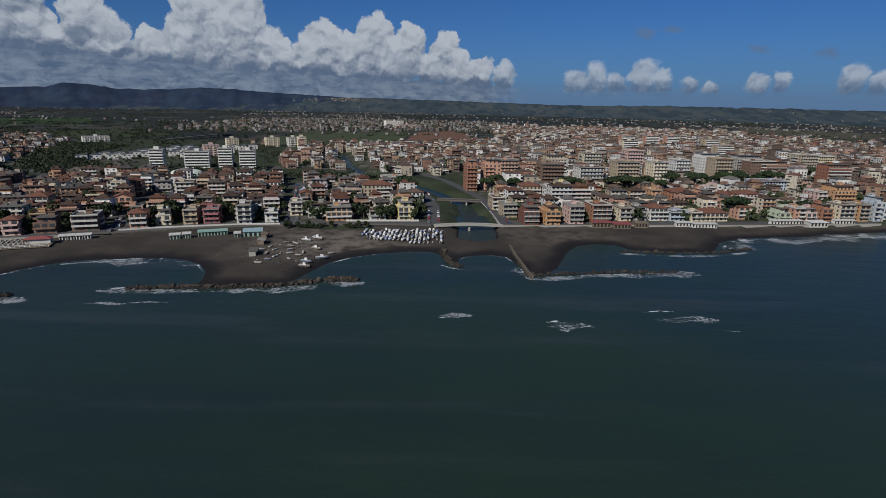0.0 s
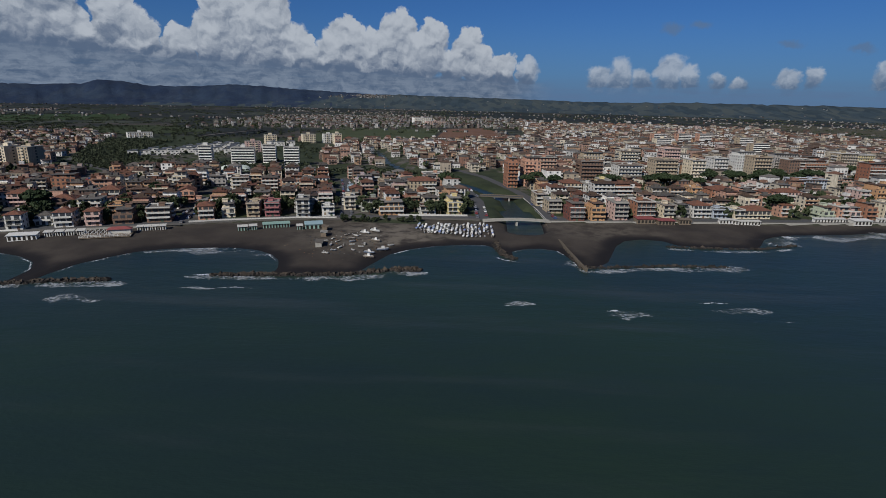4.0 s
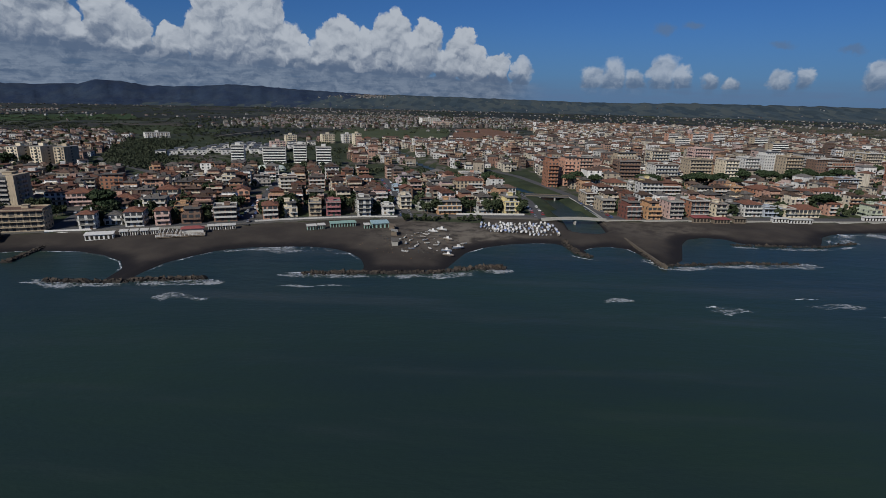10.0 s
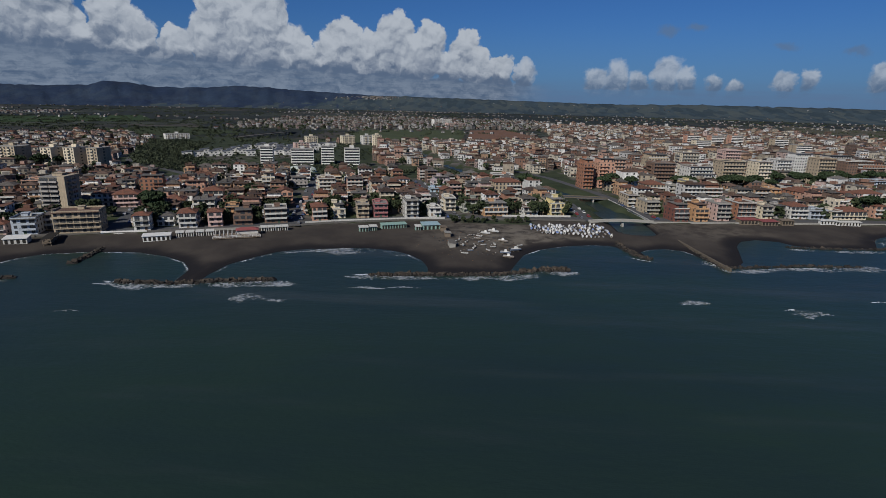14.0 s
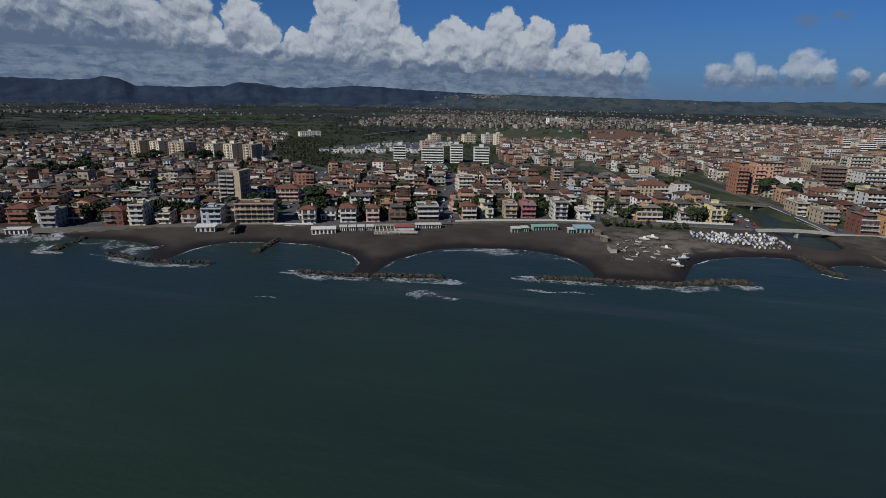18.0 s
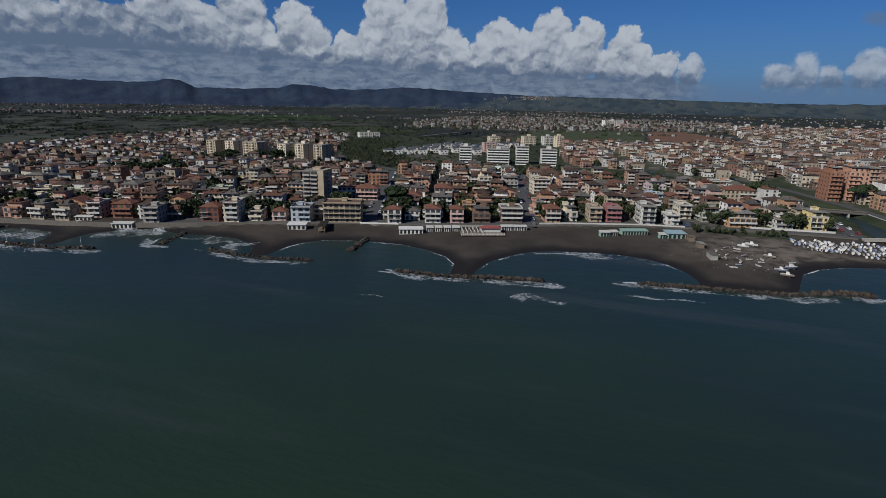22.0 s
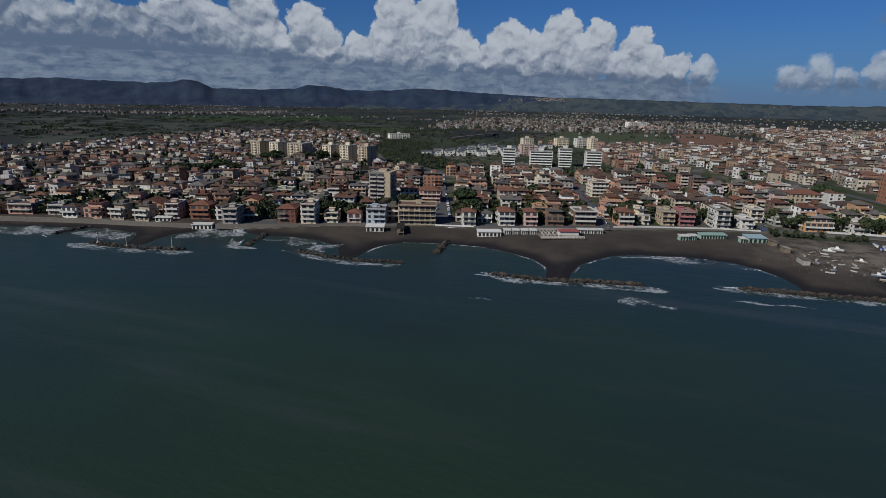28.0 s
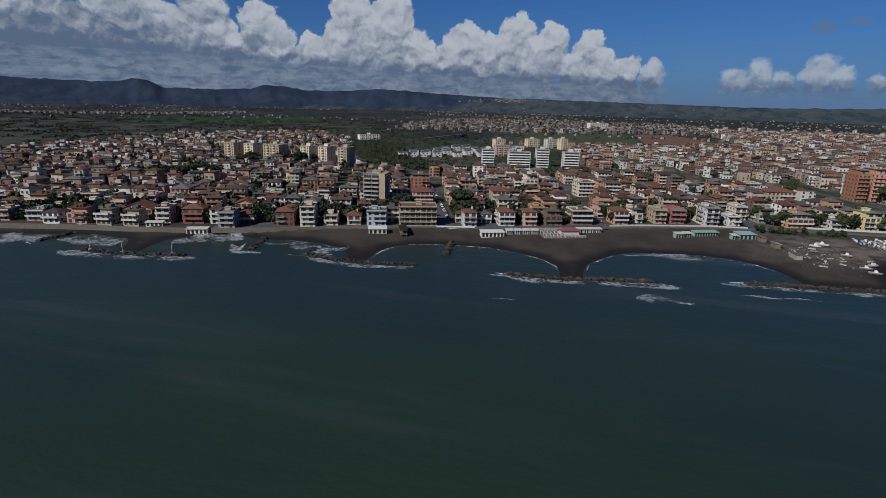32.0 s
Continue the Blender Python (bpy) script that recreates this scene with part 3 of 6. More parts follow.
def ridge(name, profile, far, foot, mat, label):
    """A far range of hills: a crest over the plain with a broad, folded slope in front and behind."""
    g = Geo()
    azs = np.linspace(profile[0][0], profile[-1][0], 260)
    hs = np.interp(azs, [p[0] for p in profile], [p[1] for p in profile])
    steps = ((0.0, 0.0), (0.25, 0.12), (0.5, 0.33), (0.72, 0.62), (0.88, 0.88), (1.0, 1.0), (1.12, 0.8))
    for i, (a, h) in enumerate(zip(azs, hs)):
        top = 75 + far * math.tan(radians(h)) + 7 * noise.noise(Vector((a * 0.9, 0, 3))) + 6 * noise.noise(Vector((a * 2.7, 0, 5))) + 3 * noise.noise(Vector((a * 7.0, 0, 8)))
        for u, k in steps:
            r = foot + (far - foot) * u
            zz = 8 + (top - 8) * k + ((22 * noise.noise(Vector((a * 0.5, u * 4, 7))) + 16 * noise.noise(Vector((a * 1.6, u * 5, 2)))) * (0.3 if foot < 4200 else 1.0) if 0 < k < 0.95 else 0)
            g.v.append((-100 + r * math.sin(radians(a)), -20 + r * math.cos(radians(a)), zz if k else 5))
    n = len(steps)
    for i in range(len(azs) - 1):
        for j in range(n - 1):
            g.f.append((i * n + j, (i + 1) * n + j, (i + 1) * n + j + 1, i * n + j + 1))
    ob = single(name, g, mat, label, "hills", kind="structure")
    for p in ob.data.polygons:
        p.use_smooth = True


def on_slope(profile, far, foot, a, u):
    """A place on a range's front slope, at azimuth a and u of the way up."""
    h = float(np.interp(a, [p[0] for p in profile], [p[1] for p in profile]))
    k = float(np.interp(u, (0.0, 0.25, 0.5, 0.72, 0.88, 1.0), (0.0, 0.12, 0.33, 0.62, 0.88, 1.0)))
    r = foot + (far - foot) * u
    return -100 + r * math.sin(radians(a)), -20 + r * math.cos(radians(a)), 8 + (67 + far * math.tan(radians(h))) * k


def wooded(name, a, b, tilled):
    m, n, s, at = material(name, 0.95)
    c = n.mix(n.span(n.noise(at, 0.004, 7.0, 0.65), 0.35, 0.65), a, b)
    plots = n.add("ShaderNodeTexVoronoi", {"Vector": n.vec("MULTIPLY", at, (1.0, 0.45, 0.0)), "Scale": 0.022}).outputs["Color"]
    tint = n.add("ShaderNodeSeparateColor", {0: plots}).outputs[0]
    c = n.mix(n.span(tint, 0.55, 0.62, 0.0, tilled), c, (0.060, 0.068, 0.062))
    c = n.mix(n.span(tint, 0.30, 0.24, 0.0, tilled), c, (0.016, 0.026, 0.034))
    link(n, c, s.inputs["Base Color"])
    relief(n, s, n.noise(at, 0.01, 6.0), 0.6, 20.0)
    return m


# Haze is painted into both ranges: their base colours lean to blue.
ridge("hills", pairs("-75,0.9 -64,1.0 -57,1.05 -53.4,1.21 -51.4,1.11 -47.2,1.08 -45.4,1.16 -44.4,1.45 -43,1.32 -41.9,0.75 -37.6,0.74 -36,0.87 -34.6,0.84 -33.4,1.28 -31.6,1.24 -29,0.9 -26,0.95 -22,1.25 -18.4,1.1 -15.2,0.92 -10.5,0.74 -7,0.55 -2,0.35 5,0.2"), 4850, 4200, wooded("haze_blue_woods", (0.014, 0.024, 0.050), (0.024, 0.038, 0.064), 0.1), "dark wooded hills tinted blue for haze")
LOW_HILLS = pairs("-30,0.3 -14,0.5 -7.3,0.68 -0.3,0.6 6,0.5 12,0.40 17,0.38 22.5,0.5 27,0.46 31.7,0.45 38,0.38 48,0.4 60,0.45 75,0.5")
ridge("low_hills", LOW_HILLS, 4780, 4150, wooded("haze_blue_fields", (0.028, 0.043, 0.055), (0.043, 0.058, 0.066), 0.45), "low green hills on the horizon, tinted for haze")

for name, text, mat, label in (
    ("meadow", "-1687,1379 -1304,2021 -1015,1603 -1290,1258", plain("meadow_grass", (0.028, 0.045, 0.017), 0.95, 0.35, 0.01), "bright green meadow on the plain"),
    ("tilled_field", "-85,1010 -75,1500 30,1585 100,1130", plain("red_soil", (0.13, 0.075, 0.05), 0.95, 0.3, 0.02), "reddish-brown bare field among houses"),
    ("tilled_field", "-345,945 -350,1390 -85,1490 -95,1005", plain("field_grass", (0.05, 0.06, 0.03), 0.95, 0.35, 0.02), "dull green field among houses"),
    ("tilled_field", "1057,1998 1450,2740 1630,2170 1195,1590", plain("olive_stubble", (0.066, 0.062, 0.042), 0.95, 0.35, 0.01), "olive-brown stubble field behind the town"),
    ("tilled_field", "1200,1594 1635,2170 1790,1790 1350,1345", plain("brown_stubble", (0.060, 0.054, 0.038), 0.95, 0.35, 0.01), "dull brown stubble field behind the town"),
    ("meadow", "-900,1120 -640,1000 -560,1180 -820,1330", plain("pale_pasture", (0.035, 0.045, 0.021), 0.95, 0.35, 0.015), "dull green pasture beside the town"),
):
    single(name, Geo().hull([(x, y, 3.5 + (y - 700) * 0.004) for x, y in pairs(text)], [(0, 1, 2, 3)]), mat, label, "field", kind="structure")


# ---- breakwaters, groynes and foam ----
def stone(rng, size):
    """One rough block: a bent, uneven octahedron with cut corners."""
    g = Geo()
    pts = []
    for sx in (-1, 1):
        for sy in (-1, 1):
            for sz in (-1, 1):
                k = 0.72 + rng.random() * 0.5
                pts.append((sx * size * k * 0.6, sy * size * k * 0.5, sz * size * k * 0.42))
    return g.hull(pts, [(0, 1, 3, 2), (4, 6, 7, 5), (0, 4, 5, 1), (2, 3, 7, 6), (0, 2, 6, 4), (1, 5, 7, 3)])


def resample(line, step):
    out = []
    for (ax, ay), (bx, by) in zip(line, line[1:]):
        k = max(1, round(math.hypot(bx - ax, by - ay) / step))
        out += [(ax + (bx - ax) * i / k, ay + (by - ay) * i / k) for i in range(k)]
    return out + [line[-1]]


def breakwater(name, text, half, top, seed, label):
    rng = random.Random(seed)
    line = resample(pairs(text), 1.0)
    half *= 0.62
    base, heap = Geo(), Geo()
    for i, (x, y) in enumerate(line):
        for _ in range(max(2, round(half * 2.2))):
            u = rng.uniform(-1, 1)
            a, b = line[max(0, i - 1)], line[min(len(line) - 1, i + 1)]
            d = Vector((b[0] - a[0], b[1] - a[1], 0)).normalized()
            m = Matrix.Translation((x - d.y * u * half * 0.8, y + d.x * u * half * 0.8, 0.45 * top * (1 - abs(u) ** 1.6) - 0.55 + rng.uniform(-0.35, 0.35)))
            m = m @ Euler((rng.uniform(-0.6, 0.6), rng.uniform(-0.6, 0.6), rng.uniform(0, 6.3))).to_matrix().to_4x4()
            heap.turned(m, stone(rng, rng.uniform(0.5, 1.0) ** 2 * 1.9))
    ob = thing(name, 0, 0, 0, 0, label, "breakwater", "breakwaters")
    part("rubble", heap, M_ROCK, ob, kind="stuff")
    return ob


breakwater("breakwater", "-437,159 -418,159 -402,162 -385,168", 3.2, 1.5, 1, "low breakwater of dark wet rocks in white surf")
breakwater("breakwater", "-331,187 -315,184 -297,184 -276,189", 3.0, 1.5, 2, "long low breakwater of brown rocks joined to the sand")
breakwater("breakwater", "-232,188 -207,189 -189,194 -169,198", 3.6, 1.7, 3, "rock breakwater with surf along its sea side")
breakwater("breakwater", "-129,209 -110,212 -89,214 -70,217 -52,225 -40,227", 3.8, 1.8, 4, "long rock breakwater in front of the boat beach")
breakwater("breakwater", "42,240 58,243 85,248 114,250", 2.2, 0.9, 5, "low rock breakwater at the end of the harbour wall")
breakwater("breakwater", "98,287 122,286 149,288 175,299", 2.0, 0.8, 6, "half-sunk line of rocks before dark sand")
breakwater("breakwater", "-49,226 -44,227 -38,226", 5.5, 2.8, 12, "mound of tan rocks at the breakwater's end")
breakwater("groyne", "-469,184 -471,165", 2.6, 1.4, 7, "short groyne of dark rocks running out from the sand")
breakwater("groyne", "-368,210 -362,186", 2.8, 1.5, 8, "short groyne of dark rocks running out from the sand")
breakwater("groyne", "-270,238 -267,211", 3.4, 1.8, 9, "short groyne of brown rocks running out from the sand")
breakwater("groyne", "0,285 1,270 4,256 8,251", 3.6, 2.2, 10, "stubby rock pier beside the river mouth")
breakwater("groyne", "37,300 38,266 40,238", 1.9, 1.4, 11, "rocks heaped along the harbour wall")

for x, y in pairs("-432,159 -414,160 -391,166"):
    pole = thing("marker_pole", x, y, 0, 0, "thin pale marker pole standing on a rock breakwater", "pole", "marker poles")
    part("post", Geo().rod((0, 0, -0.5), (0, 0, 6.2), 0.16, 6, 0.1), M_OLD_WHITE, pole)
    part("foot_block", Geo().box(-0.6, 0.6, -0.6, 0.6, -0.6, 1.1), M_CONCRETE, pole)

harbour = thing("harbour_wall", 0, 0, 0, 0, "sand-coloured concrete wall along the river mouth", "sea wall")
for i, ((ax, ay), (bx, by)) in enumerate(zip(pairs("35,338 36.5,300 38,268 40,240"), pairs("36.5,300 38,268 40,240 41,234"))):
    m = Matrix.Translation((ax, ay, 0)) @ Matrix.Rotation(math.atan2(by - ay, bx - ax), 4, "Z")
    n_len = math.hypot(bx - ax, by - ay)
    part("wall_section", Geo().turned(m, Geo().box(0, n_len, -0.6, 0.6, -1.5, 1.7)), M_SAND_STONE, harbour)


def strip(text, shift, width, z=0.05):
    """A ribbon on the water along a line, shift metres to its right, with u along and v across it."""
    line = resample(pairs(text) if isinstance(text, str) else text, 3.0)
    g, uv, run = Geo(), [], 0.0
    for i, (x, y) in enumerate(line):
        a, b = line[max(0, i - 1)], line[min(len(line) - 1, i + 1)]
        d = Vector((b[0] - a[0], b[1] - a[1])).normalized()
        run += 0 if i == 0 else math.hypot(x - line[i - 1][0], y - line[i - 1][1])
        w = width * max(0.2, 0.85 + 1.2 * noise.noise(Vector((x * 0.07, y * 0.07, 1)))) * min(1, i / 3 + 0.2, (len(line) - 1 - i) / 3 + 0.2)
        for k in range(4):
            s = shift + 0.22 * width * noise.noise(Vector((x * 0.11, y * 0.11, 9))) + w * (k / 3 - 0.5)
            px, py = x + d.y * s, y - d.x * s
            g.v.append((px, py, z + max(0.0, ground_at(px, py))))
            uv.append((run, k / 3))
        if i:
            o = 4 * i
            g.f += [(o - 4 + k, o + k, o + k + 1, o - 3 + k) for k in range(3)]
    return g, uv


def surf(text, shift, width, label="torn white foam of small waves breaking", dense=1.0, mat=None):
    g, uv = strip(text, shift, width * (0.8 if width < 7 else 0.9))
    m = g.mesh("surf", mat or M_FOAM)
    layer = m.uv_layers.new(name="UVMap")
    for loop in m.loops:
        u, v = uv[loop.vertex_index]
        layer.data[loop.index].uv = (u, 0.5 + (v - 0.5) * dense)
    single("surf", m, None, label, "surf", "surf along the shore", "stuff")


for text, shift, width in (
    ("-300,192 -300,206 -297,215 -290,224 -273,230", 0.6, 2.0), ("-266,231 -248,232 -232,227 -219,219 -211,208 -209,194", 0.6, 2.0), ("-199,205 -197,218 -190,231 -182,242 -170,249 -156,252 -139,255 -125,252 -115,245 -108,235", 1.2, 3.4),
    ("-58,245 -56,252 -47,263 -33,272 -17,277 -5,277", 0.6, 2.0), ("9,266 14,271 24,274 33,270 36,262", 0.6, 1.8), ("158,300 165,311 175,320 190,325 226,331 255,341 290,350 350,363 600,418", 2.5, 5),
    ("-442,157 -418,156 -402,159 -381,166", 1.2, 6), ("-336,186 -315,181 -297,181", 0.3, 3.5), ("-300,181 -288,182 -276,186", 0.3, 2.5), ("-336,189 -326,187", 0, 6), ("-238,186 -207,187 -189,192 -163,196", 0.4, 4.5), ("-180,194 -172,195 -160,196", 0, 6), ("-240,188 -226,188", 0, 6), ("-136,208 -110,209 -89,211 -70,214 -52,222 -36,224", 0.4, 4.5), ("-138,209 -122,210", 0, 7), ("-46,224 -34,224", 0, 5),
    ("-2,258 4,251 12,247", 2.0, 3.5), ("37,252 41,235 58,240 85,245 118,248", 0.4, 4), ("88,247 104,247 122,249", 0, 8), ("96,285 122,283 149,285 170,293", 1.5, 2), ("-474,172 -474,162 -468,160", 1.0, 4), ("-370,196 -366,183 -360,183", 1.0, 4.5),
    ("-525,164 -505,170 -483,177 -472,181", 7.5, 3.5), ("-468,180 -446,183 -432,181", 6, 3.5), ("-406,202 -389,211 -376,208", 1.0, 2.5), ("-358,208 -352,211 -334,210 -320,204", 2.0, 3.0),
):
    surf(text, shift, width)
for text, shift, width in (
    ("-560,150 -525,164 -505,170 -483,177 -474,180", 9.0, 24), ("-467,180 -446,184 -432,182 -425,174", 9.0, 24), ("-413,186 -406,202 -389,211 -376,208", 7.0, 19), ("-365,206 -352,211 -334,210 -320,204 -314,194", 7.5, 20),
    ("-182,242 -170,249 -156,252 -139,255 -125,252 -115,245", 3.5, 9), ("-158,244 -146,246 -134,247", 0, 13), ("158,300 165,311 175,320 190,325 226,331 255,341 290,350 350,363 600,418", 7.5, 20),
    ("-446,156 -418,155 -402,158 -377,166", 2.0, 13), ("-340,186 -315,180 -297,180 -276,185", 1.0, 8), ("-240,186 -207,186 -189,191 -158,195", 1.5, 9), ("-140,207 -110,208 -89,210 -70,213 -52,221 -34,224", 1.5, 9), ("37,252 41,235 58,239 85,244 124,248", 1.5, 9), ("96,284 122,282 149,284 170,293", 2.5, 4), ("-378,196 -366,181 -354,184", 1.0, 9),
):
    surf(text, shift, width, "thin grey-white lace of spent foam on the water", 0.6, M_LACE)
for x, y, w, l, mat in ((-167, 174, 15, 22, M_LACE), (5, 188, 8, 13, M_LACE), (3, 186, 4, 8, M_FOAM), (46, 180, 10, 17, M_LACE), (43, 184, 4, 11, M_FOAM), (92, 189, 9, 24, M_LACE), (84, 196, 3, 12, M_FOAM), (-229, 156, 2.5, 9, M_LACE), (-128, 192, 5, 16, M_LACE), (-112, 194, 2.5, 14, M_LACE), (100, 178, 2, 18, M_FOAM), (-400, 148, 2, 7, M_LACE), (-320, 138, 2, 7, M_LACE)):
    surf([(x - l / 2, y - 1.0), (x, y + 0.6), (x + l / 2, y)], 0, w, "foaming crest of a small wave", 0.62, mat)

# ---- promenade, roads and bridges ----
for line, half in STREETS:
    g = Geo()
    fine = resample(line, 6.0)
    for i, (x, y) in enumerate(fine):
        a, b = fine[max(0, i - 1)], fine[min(len(fine) - 1, i + 1)]
        d = Vector((b[0] - a[0], b[1] - a[1])).normalized()
        zz = 3.06 + max(0, y - 700) * 0.004
        g.v += [(x - d.y * half, y + d.x * half, zz), (x + d.y * half, y - d.x * half, zz)]
        if i:
            g.f.append((2 * i - 2, 2 * i - 1, 2 * i + 1, 2 * i))
    single("road", g, M_ASPHALT, "grey asphalt street running inland between houses", "road", "streets", "structure")


def along(line, inset, half, z0, z1):
    """A kerbed strip that follows a line, inset metres on its inland side."""
    g = Geo()
    fine = resample(line, 5.0)
    for i, (x, y) in enumerate(fine):
        a, b = fine[max(0, i - 1)], fine[min(len(fine) - 1, i + 1)]
        d = Vector((b[0] - a[0], b[1] - a[1])).normalized()
        for s in (inset - half, inset + half):
            g.v += [(x - d.y * s, y + d.x * s, z0), (x - d.y * s, y + d.x * s, z1)]
        if i:
            o = 4 * i
            g.f += [(o - 4, o, o + 1, o - 3), (o - 3, o + 1, o + 3, o - 1), (o - 1, o + 3, o + 2, o - 2)]
    return g


near_a, near_b = FRONT_A[6:], FRONT_B[:5]
for line in (near_a, near_b):
    single("pavement", along(line, 2.2, 1.9, 2.6, 3.16), M_PAVING, "grey paved seafront walk", "pavement", kind="structure")
    single("road", along(line, 8.0, 3.6, 2.9, 3.07), M_ASPHALT, "asphalt seafront road behind the promenade", "road", kind="structure")
for name, text, z1, mat, label in (
    ("sea_wall", "-760,102 -530,171 -499,181 -466,190 -430,197 -412,203", 3.7, M_WALL_STONE, "grey rendered sea wall above the beach"),
    ("sea_wall", "-400,207 -370,219 -344,233 -312,246", 3.5, M_WALL_STONE, "low concrete sea wall above the beach"),
    ("sea_wall", "-284,257 -262,263", 3.9, M_WHITE, "low white beach wall beside the street's end"),
    ("sea_wall", "-232,272 -193,287", 3.6, M_CONCRETE, "low concrete sea wall above the beach"),
    ("garden_wall", "-184,297 -167,305 -122,319.5 -100,322.5", 4.0, M_OLD_WHITE, "long white garden wall along the seafront"),
    ("quay_wall", "36,336 34,372 29,420", 3.4, M_OLD_WHITE, "pale concrete quay wall along the river"),
    ("garden_wall", "-62,336 -16,341", 4.2, M_OLD_WHITE, "long pale garden wall along the seafront road"),
    ("sea_wall", "38,333 96,339 133,343 202,350 302,366", 3.4, M_CONCRETE, "long pale sea wall above the beach"),
):
    single(name, along(pairs(text), 0.0, 0.22, 0.8, z1), mat, label, "wall", kind="structure")


def bridge(name, a, b, width, rise, z, label, piers=0, arch=False):
    d = Vector((b[0] - a[0], b[1] - a[1]))
    ob = thing(name, a[0], a[1], 0, math.degrees(math.atan2(d.y, d.x)), label, "bridge", "bridges over the river")
    n_len, deck, rails = d.length, Geo(), [Geo(), Geo()]
    steps = 16
    for g, y0, y1, lo, hi in ((deck, -width / 2, width / 2, -0.7, 0), (rails[0], -width / 2, -width / 2 + 0.2, 0.004, 0.6), (rails[1], width / 2 - 0.2, width / 2, 0.004, 0.6)):
        for i in range(steps + 1):
            zz = z + rise * math.sin(math.pi * i / steps)
            g.v += [(n_len * i / steps, y0, zz + lo), (n_len * i / steps, y1, zz + lo), (n_len * i / steps, y1, zz + hi), (n_len * i / steps, y0, zz + hi)]
            if i:
                o = 4 * i
                g.f += [(o - 4 + k, o - 4 + (k + 1) % 4, o + (k + 1) % 4, o + k) for k in range(4)]
        g.f += [(3, 2, 1, 0), (4 * steps, 4 * steps + 1, 4 * steps + 2, 4 * steps + 3)]
    part("deck", deck, M_CONCRETE if rise > 0.5 else M_ASPHALT, ob)
    for g in rails:
        part("parapet", g, M_CONCRETE if rise > 0.5 else M_SAND_STONE, ob)
    for i in range(piers):
        x = n_len * (i + 1) / (piers + 1)
        part("pier", Geo().box(x - 0.6, x + 0.6, -width / 2 + 0.3, width / 2 - 0.3, -1.5, z - 0.6), M_CONCRETE, ob)


bridge("footbridge", (-6, 329), (38, 333), 4.0, 1.0, 3.1, "pale footbridge with a flat arch over the river mouth", 1)
bridge("road_bridge", (-6, 427), (30, 424), 9.0, 0.2, 3.1, "low concrete road bridge over the river", 2)

viaduct = thing("viaduct", 0, 0, 0, 0, "curved grey road viaduct on piers over the fields", "viaduct")
bow = [(-514 + 44 * k + 22 * math.sin(math.pi * k), 1000 + 200 * k, 4.5 + 6.0 * math.sin(math.pi * (0.1 + 0.8 * k))) for k in [i / 14 for i in range(15)]]
deck_g, rail_g = Geo(), Geo()
for i, (x, y, z) in enumerate(bow):
    for g, lo, hi, half in ((deck_g, -1.2, 0.0, 5.0), (rail_g, 0.004, 0.9, 5.0)):
        g.v += [(x - half, y, z + lo), (x - half, y, z + hi), (x + half if g is deck_g else x - half + 0.3, y, z + hi), (x + half if g is deck_g else x - half + 0.3, y, z + lo)]
        if i:
            o = 4 * i
            g.f += [(o - 4 + k, o - 4 + (k + 1) % 4, o + (k + 1) % 4, o + k) for k in range(4)]
part("deck", deck_g, M_PAVING, viaduct)
part("parapet", rail_g, M_PAVING, viaduct)
for x, y, z in bow[1:-1:2]:
    part("pier", Geo().box(x - 1, x + 1, y - 0.6, y + 0.6, 2.0, z - 1.2), M_CONCRETE, viaduct)


# ---- houses ----
BUILT = []
PANE = {}
WORDS = {"greywhite": "off-white", "greyblue": "blue-grey", "paleblue": "pale blue", "palegreen": "pale green", "greygreen": "grey-green", "darkred": "dark red", "brick": "brick-red"}


def pane(kind):
    """The shared mesh of a window: a dark pane in a frame, or a closed shutter."""
    if kind not in PANE:
        g = Geo()
        if kind == "window":
            g.box(-0.75, 0.75, -0.06, 0.05, 0.7, 2.4)
            PANE[kind] = g.mesh("window", M_GLASS)
        elif kind == "shutter":
            g.box(-0.62, 0.62, -0.09, 0.05, 0.75, 2.4)
            PANE[kind] = g.mesh("shutter", M_SHUTTER)
        # Balcony door; its extra dark width stands for the shade deep in the loggia.
        elif kind == "tall":
            g.box(-1.25, 1.25, -0.06, 0.05, 0.12, 2.5)
            PANE[kind] = g.mesh("window", M_GLASS)
        else:
            g.box(-0.65, 0.65, -0.08, 0.05, 0, 2.2)
            PANE[kind] = g.mesh("door", M_SHUTTER)
    return PANE[kind]


def balcony(w, deep, solid):
    g = Geo().box(-w / 2, w / 2, -deep, 0, -0.18, 0)
    t = 0.12
    if solid:
        g.box(-w / 2, w / 2, -deep, -deep + t, 0.004, 0.95).box(-w / 2, -w / 2 + t, -deep + t, 0, 0.004, 0.95).box(w / 2 - t, w / 2, -deep + t, 0, 0.004, 0.95)
    else:
        g.box(-w / 2, w / 2, -deep, -deep + 0.06, 0.9, 0.98)
        n = max(2, int(w / 0.8))
        for i in range(n + 1):
            x = -w / 2 + 0.03 + (w - 0.06) * i / n
            g.box(x - 0.03, x + 0.03, -deep, -deep + 0.05, 0.004, 0.9)
    return g


